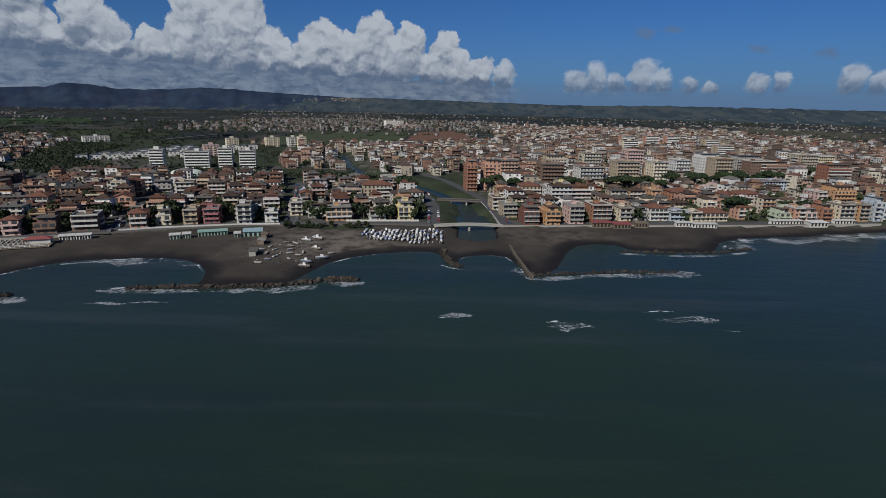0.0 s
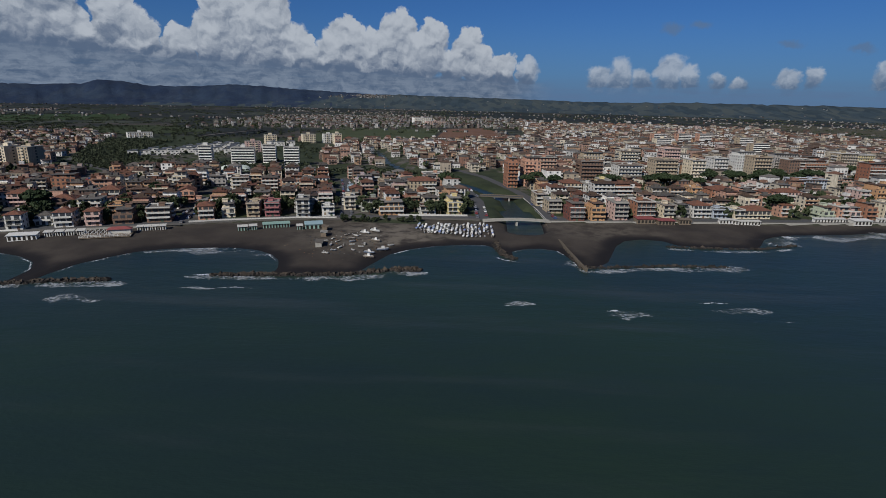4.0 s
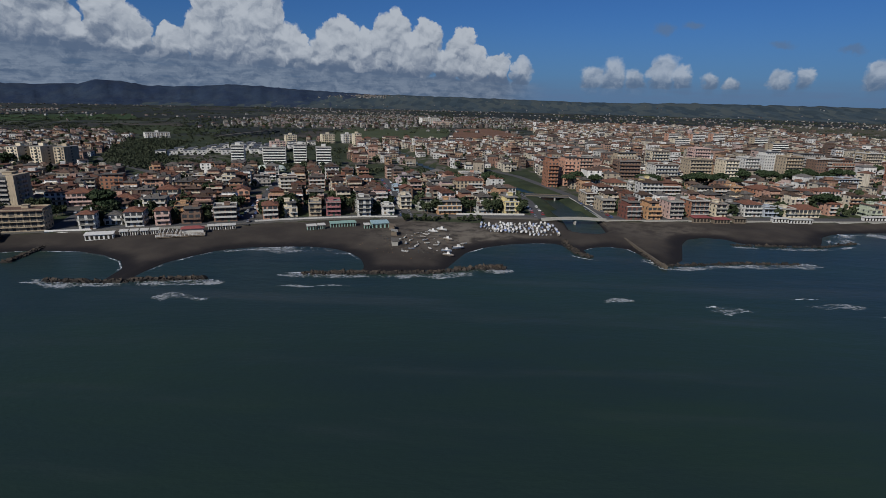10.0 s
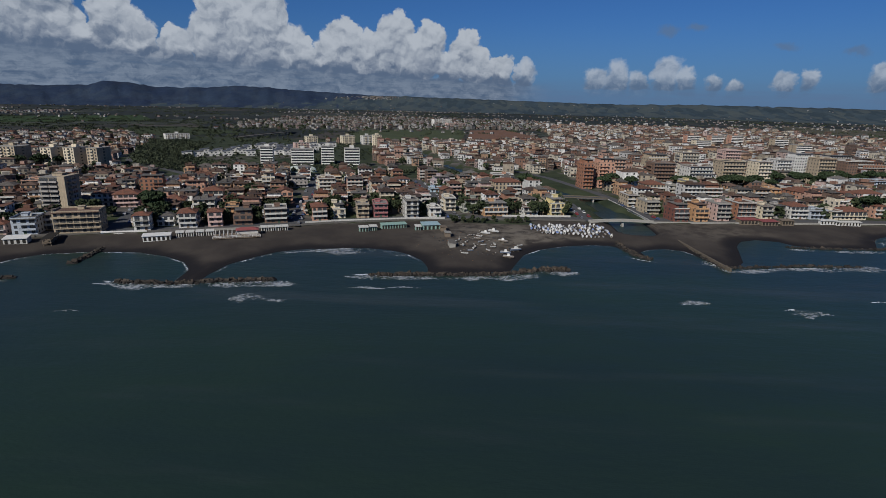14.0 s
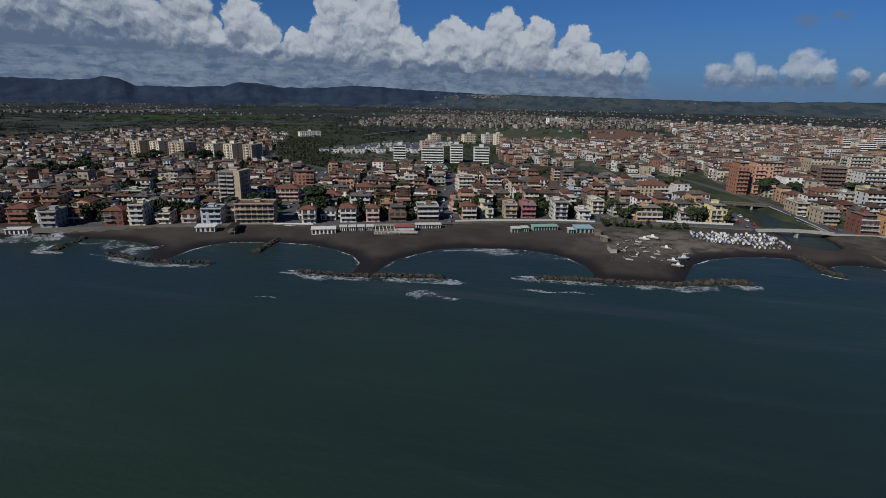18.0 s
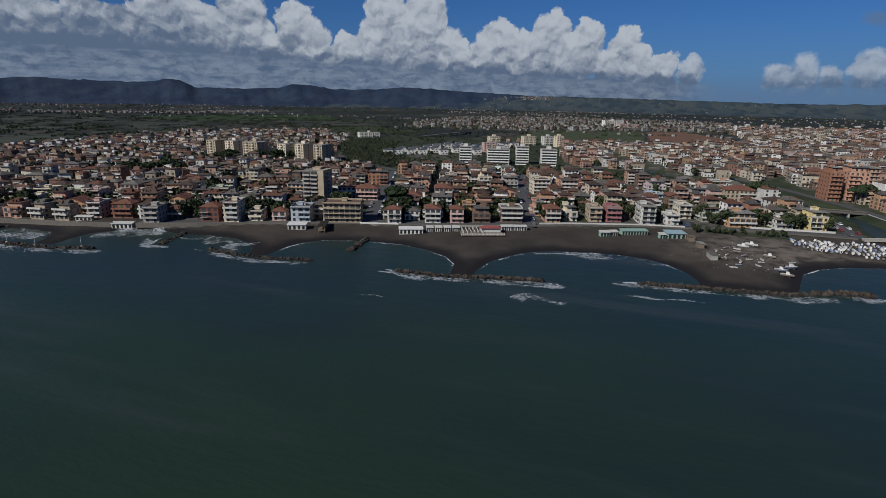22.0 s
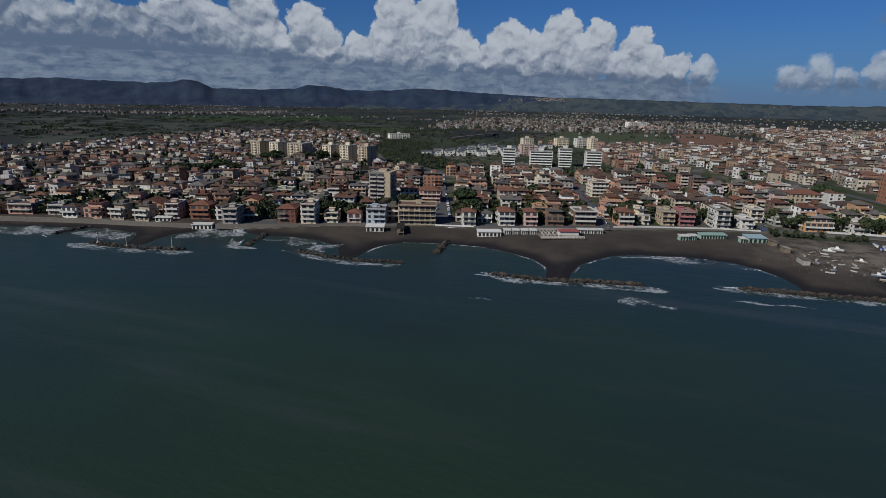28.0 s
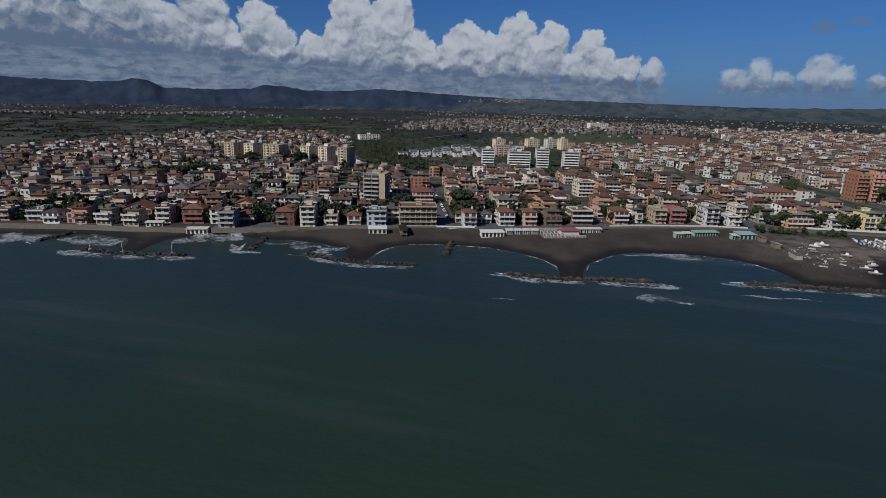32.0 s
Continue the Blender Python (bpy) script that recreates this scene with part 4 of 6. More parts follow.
def house(x, y, turn, w, d, floors, colour, roof):
    """A rendered block of flats or a villa: walls, roof, balconies, windows, door."""
    rng = random.Random(int(x * 31 + y * 17))
    w = max(w, 8.0)
    BUILT.append((x, y, max(w, d) * 0.5 + 1.5))
    word = WORDS.get(colour, colour)
    kinds = {"f": "flat-roofed", "h": "tile-roofed", "g": "gabled"}[roof]
    size = "block of flats" if floors > 3 else "house"
    z = ground_at(x, y)
    ob = thing("apartment_block" if floors > 3 else "house", x, y, z, turn, "%s rendered %s %s, %d storeys, with balconies" % (word, kinds, size, floors), "apartment block" if floors > 3 else "house", "town houses")
    fh = 2.85 if floors < 5 else 3.3
    h = floors * fh
    wall = WALLS[colour]
    setback = roof == "f" and floors >= 3 and rng.random() < 0.45
    body = Geo()
    hb = h - fh if setback else h
    body.box(-w / 2, w / 2, -d / 2, d / 2, -0.6, hb)
    if setback:
        body.box(-w / 2 + 1.6, w / 2 - 0.8, -d / 2 + 2.4, d / 2 - 0.6, hb, h)
    part("wall", body, wall, ob)
    trim = M_OLD_WHITE if rng.random() < 0.5 else (M_CONCRETE if rng.random() < 0.4 else wall)
    if roof == "f":
        top = Geo().box(-w / 2 - 0.25, w / 2 + 0.25, -d / 2 - 1.5, d / 2 + 0.25, hb, hb + 0.22)
        if setback:
            top = Geo().box(-w / 2 - 0.1, w / 2 + 0.1, -d / 2 - 0.1, -d / 2 + 2.38, hb + 0.004, hb + 0.12).box(-w / 2 + 1.0, w / 2 - 0.3, -d / 2 + 0.9, d / 2 - 0.2, h, h + 0.22)
        cap = part("roof", top, M_TERRACE, ob)
        rim = Geo()
        zr = hb + (0.124 if setback else 0.224)
        rim.box(-w / 2, w / 2, -d / 2, -d / 2 + 0.15, zr, zr + 0.6)
        if not setback:
            rim.box(-w / 2, w / 2, d / 2 - 0.15, d / 2, zr, zr + 0.85).box(-w / 2, -w / 2 + 0.15, -d / 2 + 0.15, d / 2 - 0.15, zr, zr + 0.85).box(w / 2 - 0.15, w / 2, -d / 2 + 0.15, d / 2 - 0.15, zr, zr + 0.85)
        part("parapet", rim, trim, cap)
        k = rng.uniform(-0.25, 0.25) * w
        zt = h + 0.224
        part("stair_hut", Geo().box(k - 1.6, k + 1.6, 0.5, min(d / 2 - 0.8, 4.0), zt, zt + 1.7).box(k - 1.9, k + 1.9, 0.2, min(d / 2 - 0.5, 4.3), zt + 1.7, zt + 1.86), wall, cap)
        if rng.random() < 0.5:
            part("water_tank", Geo().rod((-k, 1.5, zt), (-k, 1.5, zt + 1.3), 0.7, 8), M_OLD_WHITE, cap)
    elif roof == "h":
        cap = part("roof", Geo().hip(-w / 2 - 0.6, w / 2 + 0.6, -d / 2 - 0.6, d / 2 + 0.6, h + 0.21, min(w, d) * 0.2), M_TILES, ob, "clay tile roof")
        part("chimney", Geo().box(w * 0.2 - 0.4, w * 0.2 + 0.4, 0.6, 1.3, h + 0.5, h + min(w, d) * 0.2 + 1.2), wall, cap)
    else:
        rise = w * 0.2
        g = Geo()
        for s in (-1, 1):
            a, b = (s * (w / 2 + 0.7), h - 0.15), (0, h + rise)
            pts = [(a[0], -d / 2 - 0.6, a[1]), (b[0], -d / 2 - 0.6, b[1]), (b[0], d / 2 + 0.6, b[1]), (a[0], d / 2 + 0.6, a[1])]
            g.hull(pts + [(p[0], p[1], p[2] + 0.25) for p in pts], [(0, 1, 2, 3), (7, 6, 5, 4), (0, 4, 5, 1), (1, 5, 6, 2), (2, 6, 7, 3), (3, 7, 4, 0)])
        part("roof", g, M_TILES, ob, "clay tile roof")
        part("gable", Geo().hull([(-w / 2, -d / 2 + 0.02, h), (w / 2, -d / 2 + 0.02, h), (0, -d / 2 + 0.02, h + rise - 0.15), (-w / 2, d / 2 - 0.02, h), (w / 2, d / 2 - 0.02, h), (0, d / 2 - 0.02, h + rise - 0.15)], [(0, 1, 2), (5, 4, 3), (0, 2, 5, 3), (1, 4, 5, 2)]), wall, ob)
    # balconies: one for each storey over the ground floor, round a bay or along the whole front
    style = rng.random()
    bw = w * (0.96 if style < 0.72 else rng.uniform(0.45, 0.7))
    bx = 0 if style < 0.72 else rng.choice((-1, 1)) * (w - bw) / 2 * 0.95
    mesh = balcony(bw, 1.75, rng.random() < 0.62).mesh("balcony", trim)
    top_floor = floors - 1 if setback else floors
    for i in range(1, top_floor):
        b = part("balcony", mesh, None, ob)
        b.location = (bx, -d / 2, i * fh + 0.05)
    if style < 0.3 and d > 9:
        side = balcony(d * 0.5, 1.3, True).mesh("balcony", trim)
        for i in range(1, top_floor):
            for s in (-1, 1):
                b = part("balcony", side, None, ob)
                b.matrix_basis = pose(s * w / 2, 0, i * fh + 0.05, 0, 0, 90 * s)
    # windows
    n = max(2, int(w / 3.0))
    rest = Geo()
    for i in range(floors):
        for k in range(n):
            wx0 = -w / 2 + w * (k + 0.5) / n
            back = 2.4 if setback and i == floors - 1 else 0.0
            if back and not -w / 2 + 2.4 < wx0 < w / 2 - 1.6:
                continue
            if y > 405 and not (i == 0 and k == n // 2):
                rest.box(wx0 - 0.7, wx0 + 0.7, -d / 2 + back - 0.06, -d / 2 + back + 0.05, i * fh + 0.5, i * fh + 2.35)
                continue
            if i == 0 and k == n // 2:
                b = part("door", pane("door"), None, ob)
            else:
                b = part("window", pane("tall" if i and abs(wx0 - bx) < bw / 2 and rng.random() < 0.9 else ("shutter" if rng.random() < 0.35 else "window")), None, ob)
            b.location = (wx0, -d / 2 + back, i * fh)
        m = max(1, int(d / 4))
        for k in range(m):
            yy = -d / 2 + d * (k + 0.5) / m
            if setback and i == floors - 1:
                continue
            for s in (-1, 1):
                rest.box(s * w / 2 - 0.05, s * w / 2 + 0.05, yy - 0.55, yy + 0.55, i * fh + 0.9, i * fh + 2.3)
    part("glazing", rest, M_GLASS, ob, kind="stuff")
    return ob


house(-568, 225, 20, 9.0, 12, 2, "terracotta", "f")
house(-559, 203, 20, 6.0, 12, 2, "tan", "f")
house(-530, 236, 20, 6.0, 12, 2, "pink", "f")
house(-525, 189, 20, 14.4, 12, 2, "salmon", "f")
house(-525, 252, 20, 12.2, 13, 2, "cream", "f")
house(-517, 219, 20, 6.0, 12, 1, "yellow", "f")
house(-504, 195, 20, 9.3, 11, 2, "grey", "f")
house(-503, 228, 20, 6.0, 11, 2, "cream", "f")
house(-501, 248, 20, 12.5, 13, 2, "palegreen", "f")
house(-489, 207, 20, 6.1, 10, 2, "cream", "f")
house(-474, 379, 20, 12.0, 14, 3, "brown", "f")
house(-473, 247, 20, 7.6, 12, 3, "pink", "f")
house(-470, 259, 20, 7.9, 12, 2, "tan", "f")
house(-459, 221, 20, 17.2, 12, 2, "orange", "g")
house(-445, 343, 20, 8.2, 14, 2, "brown", "f")
house(-440, 370, 20, 10.2, 14, 4, "tan", "f")
house(-437, 347, 20, 6.0, 14, 2, "yellow", "f")
house(-436, 216, 20, 7.4, 12, 3, "pink", "f")
house(-420, 304, 20, 14.0, 13, 2, "palegreen", "f")
house(-420, 221, 20, 11.5, 12, 3, "brick", "h")
house(-417, 379, 20, 11.1, 14, 3, "salmon", "f")
house(-404, 247, 20, 10.1, 12, 3, "orange", "g")
house(-396, 218, 20, 8.8, 12, 3, "grey", "f")
house(-388, 302, 20, 8.6, 14, 2, "tan", "f")
house(-377, 304, 20, 6.6, 12, 1, "greywhite", "f")
house(-368, 233, 20, 10.1, 12, 3, "darkred", "h")
house(-356, 237, 20, 8.4, 13, 4, "cream", "f")
house(-345, 244, 20, 6.7, 11, 2, "cream", "f")
house(-339, 405, 20, 16.9, 14, 4, "terracotta", "f")
house(-333, 250, 20, 7.4, 11, 2, "pink", "h")
house(-320, 253, 20, 11.4, 12, 3, "greyblue", "f")
house(-316, 335, 20, 15.5, 14, 3, "pink", "h")
house(-297, 261, 20, 22.2, 13, 4, "tan", "f")
house(-293, 383, 20, 15.1, 14, 4, "salmon", "f")
house(-281, 431, 20, 9.4, 13, 3, "tan", "f")
house(-275, 318, 20, 14.1, 14, 3, "cream", "h")
house(-267, 269, 20, 6.0, 9, 3, "greywhite", "h")
house(-267, 431, 20, 7.6, 12, 2, "white", "f")
house(-260, 343, 20, 12.4, 14, 4, "tan", "h")
house(-247, 281, 20, 9.5, 13, 3, "greywhite", "h")
house(-244, 404, 20, 10.1, 14, 5, "cream", "f")
house(-233, 285, 20, 6.0, 10, 3, "pink", "h")
house(-231, 440, 20, 14.3, 14, 3, "grey", "f")
house(-230, 302, 20, 6.0, 12, 3, "orange", "f")
house(-220, 293, 20, 10.8, 13, 3, "brown", "f")
house(-218, 363, 20, 11.2, 13, 3, "salmon", "g")
house(-203, 301, 20, 13.2, 13, 3, "brown", "f")
house(-201, 417, 20, 13.6, 15, 4, "cream", "f")
house(-190, 328, 20, 6.0, 12, 3, "salmon", "f")
house(-186, 453, 20, 11.8, 14, 3, "salmon", "f")
house(-179, 311, 20, 9.2, 12, 3, "salmon", "h")
house(-169, 320, 20, 6.0, 12, 3, "cream", "f")
house(-167, 456, 14, 12.4, 14, 3, "brick", "f")
house(-154, 324, 14, 6.0, 13, 3, "tan", "f")
house(-143, 328, 14, 9.2, 13, 3, "crimson", "f")
house(-123, 328, 14, 8.5, 14, 4, "greywhite", "f")
house(-112, 436, 14, 11.5, 10, 1, "paleblue", "f")
house(-110, 469, 14, 15.1, 14, 3, "lilac", "f")
house(-108, 333, 14, 7.2, 10, 2, "greywhite", "f")
house(-102, 395, 14, 8.7, 12, 3, "brown", "g")
house(-99, 357, 14, 7.0, 12, 3, "cream", "f")
house(-90, 457, 14, 9.7, 13, 2, "tan", "f")
house(-84, 352, 14, 12.0, 12, 3, "greygreen", "f")
house(-78, 441, 14, 19.6, 14, 3, "grey", "f")
house(-68, 343, 14, 16.5, 13, 3, "orange", "f")
house(-60, 385, 14, 19.5, 12, 2, "white", "f")
house(-54, 428, 14, 22.0, 14, 4, "tan", "h")
house(-51, 482, 14, 14.1, 13, 2, "pink", "f")
house(-51, 521, 14, 20.6, 14, 2, "salmon", "f")
house(-44, 348, 14, 10.5, 12, 2, "greywhite", "f")
house(-26, 350, 14, 10.0, 14, 4, "yellow", "f")
house(23, 485, 8, 9.5, 18, 8, "terracotta", "f")
house(38, 396, 8, 6.8, 16, 3, "tan", "f")
house(42, 496, 8, 14.9, 18, 8, "salmon", "f")
house(44, 368, 8, 9.5, 15, 3, "tan", "f")
house(55, 344, 8, 10.2, 14, 4, "darkred", "f")
house(69, 346, 8, 9.4, 14, 4, "orange", "f")
house(69, 440, 8, 15.8, 15, 4, "tan", "h")
house(83, 436, 8, 8.2, 14, 4, "greywhite", "f")
house(85, 351, 8, 9.5, 15, 4, "pink", "f")
house(92, 424, 8, 7.2, 15, 5, "yellow", "f")
house(103, 357, 8, 13.1, 15, 4, "terracotta", "f")
house(121, 363, 8, 7.7, 13, 3, "cream", "f")
house(133, 366, 8, 6.0, 12, 3, "grey", "f")
house(136, 515, 8, 23.2, 18, 6, "greywhite", "f")
house(143, 446, 8, 11.1, 14, 2, "white", "f")
house(145, 367, 8, 12.3, 13, 3, "greywhite", "h")
house(159, 366, 8, 12.9, 11, 2, "greyblue", "f")
house(171, 366, 8, 6.0, 11, 2, "cream", "f")
house(175, 452, 8, 8.8, 13, 3, "orange", "f")
house(178, 539, 8, 23.1, 18, 7, "tan", "f")
house(184, 369, 8, 19.4, 13, 2, "cream", "h")
house(194, 447, 8, 19.0, 14, 3, "terracotta", "h")
house(196, 436, 8, 16.3, 13, 3, "salmon", "h")
house(209, 378, 8, 8.9, 12, 3, "salmon", "h")
house(212, 546, 8, 14.5, 18, 7, "cream", "f")
house(221, 461, 8, 13.4, 14, 3, "salmon", "f")
house(227, 438, 8, 7.4, 12, 3, "salmon", "h")
house(231, 474, 8, 7.4, 13, 3, "pink", "f")
house(235, 374, 8, 8.3, 13, 3, "palegreen", "f")
house(245, 442, 8, 19.1, 13, 3, "tan", "f")
house(246, 442, 8, 21.1, 13, 3, "pink", "h")
house(246, 573, 8, 15.9, 17, 7, "greywhite", "f")
house(247, 377, 8, 6.0, 12, 3, "salmon", "f")
house(255, 376, 8, 6.0, 12, 3, "pink", "f")
house(266, 377, 8, 6.9, 13, 4, "terracotta", "f")
house(281, 379, 8, 11.4, 13, 4, "cream", "f")
house(294, 380, 8, 6.0, 13, 4, "orange", "f")
house(304, 441, 8, 7.2, 16, 4, "pink", "f")
house(306, 382, 8, 6.0, 13, 5, "greyblue", "f")
house(315, 531, 8, 34.0, 16, 3, "greyblue", "f")
house(323, 443, 8, 19.6, 16, 5, "orange", "f")
house(356, 618, 8, 31.3, 16, 6, "brown", "f")
house(360, 548, 8, 20.9, 14, 3, "salmon", "f")
house(360, 655, 8, 32.2, 16, 7, "grey", "f")
house(372, 618, 8, 26.9, 16, 6, "terracotta", "f")

house(60, 532, 8, 20, 16, 7, "salmon", "f")
house(98, 505, 8, 21, 16, 7, "brown", "f")
house(112, 562, 8, 22, 16, 8, "tan", "f")
house(158, 596, 8, 20, 16, 8, "cream", "f")
house(205, 600, 8, 18, 16, 9, "pink", "f")
house(282, 560, 8, 19, 16, 8, "tan", "f")
house(300, 628, 8, 24, 16, 8, "greywhite", "f")
house(400, 560, 8, 26, 16, 7, "brick", "f")
house(420, 640, 8, 22, 16, 8, "tan", "f")
house(491, 715, 8, 26, 16, 6, "yellow", "f")


def tower(x, y, turn):
    """The tall slab at the seafront: stacked balconies on its left half, a blank end wall."""
    z = ground_at(x, y)
    ob = thing("tower_block", x, y, z, turn, "tall beige eight-storey tower block with stacked balconies", "tower block")
    BUILT.append((x, y, 15))
    fh, floors = 2.85, 8
    h = fh * floors
    part("wall", Geo().box(-9.0, 2.0, -5.5, 9, -0.6, h), WALLS["tan"], ob)
    part("end_wall", Geo().box(2.0, 6.2, -6.5, 9.5, -0.6, h + 0.8), WALLS["tan"], ob, "plain beige-grey wall")
    part("roof", Geo().box(-9.3, 2.0, -5.8, 9.3, h, h + 0.3), M_TERRACE, ob)
    part("lift_house", Geo().box(-4, 1.6, 0, 6, h + 0.3, h + 1.9).box(-4.3, 1.9, -0.3, 6.3, h + 1.9, h + 2.1), WALLS["tan"], ob)
    mesh = balcony(5.0, 1.7, True).mesh("balcony", WALLS["grey"])
    side = balcony(6.0, 1.4, True).mesh("balcony", WALLS["grey"])
    for i in range(1, floors):
        for bx in (-6.2, -0.7):
            part("balcony", mesh, None, ob).location = (bx, -5.5, i * fh)
        part("balcony", side, None, ob).matrix_basis = pose(6.2, 1, i * fh, 0, 0, 90)
    for i in range(floors):
        for wx0 in (-7.4, -5.0, -2.0, 0.6):
            part("window", pane("tall" if i else "window"), None, ob).location = (wx0, -5.5, i * fh)
        for yy in (-3, 2.5, 5):
            part("window", pane("window"), None, ob).matrix_basis = pose(6.2, yy, i * fh, 0, 0, 90)


tower(-339, 305, 8)


def slab_block(x, y, turn, w, d, floors, colour, label, banded=True):
    """A post-war slab: pale bands of balconies with dark window strips between them."""
    z = ground_at(x, y)
    ob = thing("apartment_block", x, y, z, turn, label, "apartment block", "apartment blocks behind the park")
    BUILT.append((x, y, max(w, d) * 0.5 + 4))
    fh = 3.0
    h = floors * fh
    part("wall", Geo().box(-w / 2, w / 2, -d / 2, d / 2, -0.6, h), WALLS[colour], ob)
    part("roof", Geo().box(-w / 2 - 0.2, w / 2 + 0.2, -d / 2 - 0.2, d / 2 + 0.2, h, h + 0.35), M_CONCRETE, ob)
    part("lift_house", Geo().box(-2.5, 2.5, -2, 2.5, h + 0.35, h + 3), WALLS[colour], ob)
    if banded:
        mesh = balcony(w * 0.98, 1.4, True).mesh("balcony", WALLS["white"])
        dark = Geo().box(-w * 0.47, w * 0.47, -0.05, 0.05, 0.9, 2.6).mesh("window_strip", M_GLASS)
        for i in range(floors):
            part("balcony", mesh, None, ob).location = (0, -d / 2, i * fh + 0.1)
            part("window_strip", dark, None, ob).location = (0, -d / 2, i * fh)
    else:
        n = max(2, int(w / 3.4))
        mesh = balcony(3.0, 1.2, True).mesh("balcony", WALLS["cream"])
        for i in range(floors):
            for k in range(n):
                wx0 = -w / 2 + w * (k + 0.5) / n
                part("window", pane("tall" if k % 2 else "window"), None, ob).location = (wx0, -d / 2, i * fh)
                if k % 2 and i:
                    part("balcony", mesh, None, ob).location = (wx0, -d / 2, i * fh + 0.05)
    g = Geo()
    for i in range(floors):
        for s in (-1, 1):
            g.box(s * w / 2 - 0.05, s * w / 2 + 0.05, -1.2, 1.2, i * fh + 0.9, i * fh + 2.3)
    part("glazing", g, M_GLASS, ob, kind="stuff")


for x, y, w, d, fl in ((-311, 588, 14, 12, 7), (-277, 609, 26, 12, 6), (-251, 623, 15, 12, 7), (-217, 599, 17, 13, 7)):
    slab_block(x, y, 15, w, d, fl, "greywhite", "white apartment block with long banded balconies behind the park")
for x, y, w, d, fl, c in ((-290, 918, 22, 14, 5, "cream"), (-260, 935, 18, 14, 5, "greywhite"), (-238, 908, 12, 14, 6, "cream"), (-342, 878, 18, 14, 5, "cream"), (-318, 742, 20, 12, 5, "pink")):
    slab_block(x, y, 30, w, d, fl, c, "pale far apartment block beside open fields", False)
for x, y, w, colour in ((-598, 515, 13, "tan"), (-574, 517, 12, "cream"), (-544, 515, 20, "tan"), (-501, 513, 11, "cream"), (-483, 520, 11, "cream"), (-460, 521, 11, "tan")):
    slab_block(x, y, -1, w, 21, 7, colour, "tall cream apartment tower in a row beside the woods", False)
slab_block(-604, 946, 38, 40, 16, 3, "white", "long white flat-roofed building in green fields", False)
slab_block(-165, 1760, 25, 60, 22, 7, "white", "large pale hospital-like block far inland", False)
slab_block(-120, 1720, 25, 60, 20, 4, "pink", "long pink-grey institutional block far inland", False)
for x, y in ((450, 1100), (350, 1065), (400, 1075), (421, 834), (480, 1000), (300, 900)):
    slab_block(x, y, 8, 26, 16, 8, ("cream", "tan", "salmon")[(x + y) % 3], "tall apartment block above the town's roofs", True)

# rows of white terraced houses behind the park
M_SLATE = plain("dark_slate_roof", (0.07, 0.075, 0.085), 0.7, 0.3)
rng_t = random.Random(8)
for r in range(5):
    for k in range(9):
        if rng_t.random() < 0.2:
            continue
        x, y = -440 + k * 14 + r * 6 + rng_t.uniform(-2, 2), 660 + k * 7.5 + r * 36 + rng_t.uniform(-6, 6)
        ob = thing("terraced_house", x, y, ground_at(x, y), 28, "small white terraced house with a pitched grey roof", "house", "white terraces")
        BUILT.append((x, y, 9))
        part("wall", Geo().box(-6, 6, -5, 5, -0.5, 6).box(-5.2, -3.2, -5.6, -5.0, 0, 2.6), WALLS["greywhite"], ob)
        part("roof", Geo().hull([(-6.4, -5.6, 6), (6.4, -5.6, 7.6), (6.4, 5.6, 7.6), (-6.4, 5.6, 6), (-6.4, -5.6, 6.3), (6.4, -5.6, 7.9), (6.4, 5.6, 7.9), (-6.4, 5.6, 6.3)], [(3, 2, 1, 0), (4, 5, 6, 7), (0, 1, 5, 4), (1, 2, 6, 5), (2, 3, 7, 6), (3, 0, 4, 7)]), M_SLATE, ob)
        part("glazing", Geo().box(-2, 0, -5.06, -4.9, 0.9, 2.3).box(2, 4, -5.06, -4.9, 0.9, 2.3).box(-4, -2, -5.06, -4.9, 3.7, 5.1).box(1, 3, -5.06, -4.9, 3.7, 5.1), M_GLASS, ob, kind="stuff")

dome = thing("sports_dome", -258, 540, 3, 20, "pale green inflated sports dome in the park", "dome")
g = Geo()
for i in range(13):
    for j in range(9):
        a, b = math.pi * i / 12, math.pi * j / 8
        g.v.append((-math.cos(a) * 15, -math.cos(b) * 9 * (0.35 + 0.65 * math.sin(a)), max(0.0, math.sin(b) * 6.5 * math.sin(a) ** 0.5)))
g.f = [(i * 9 + j, (i + 1) * 9 + j, (i + 1) * 9 + j + 1, i * 9 + j + 1) for i in range(12) for j in range(8)]
part("shell", g, plain("pale_green_membrane", (0.40, 0.45, 0.40), 0.6, 0.15), dome)


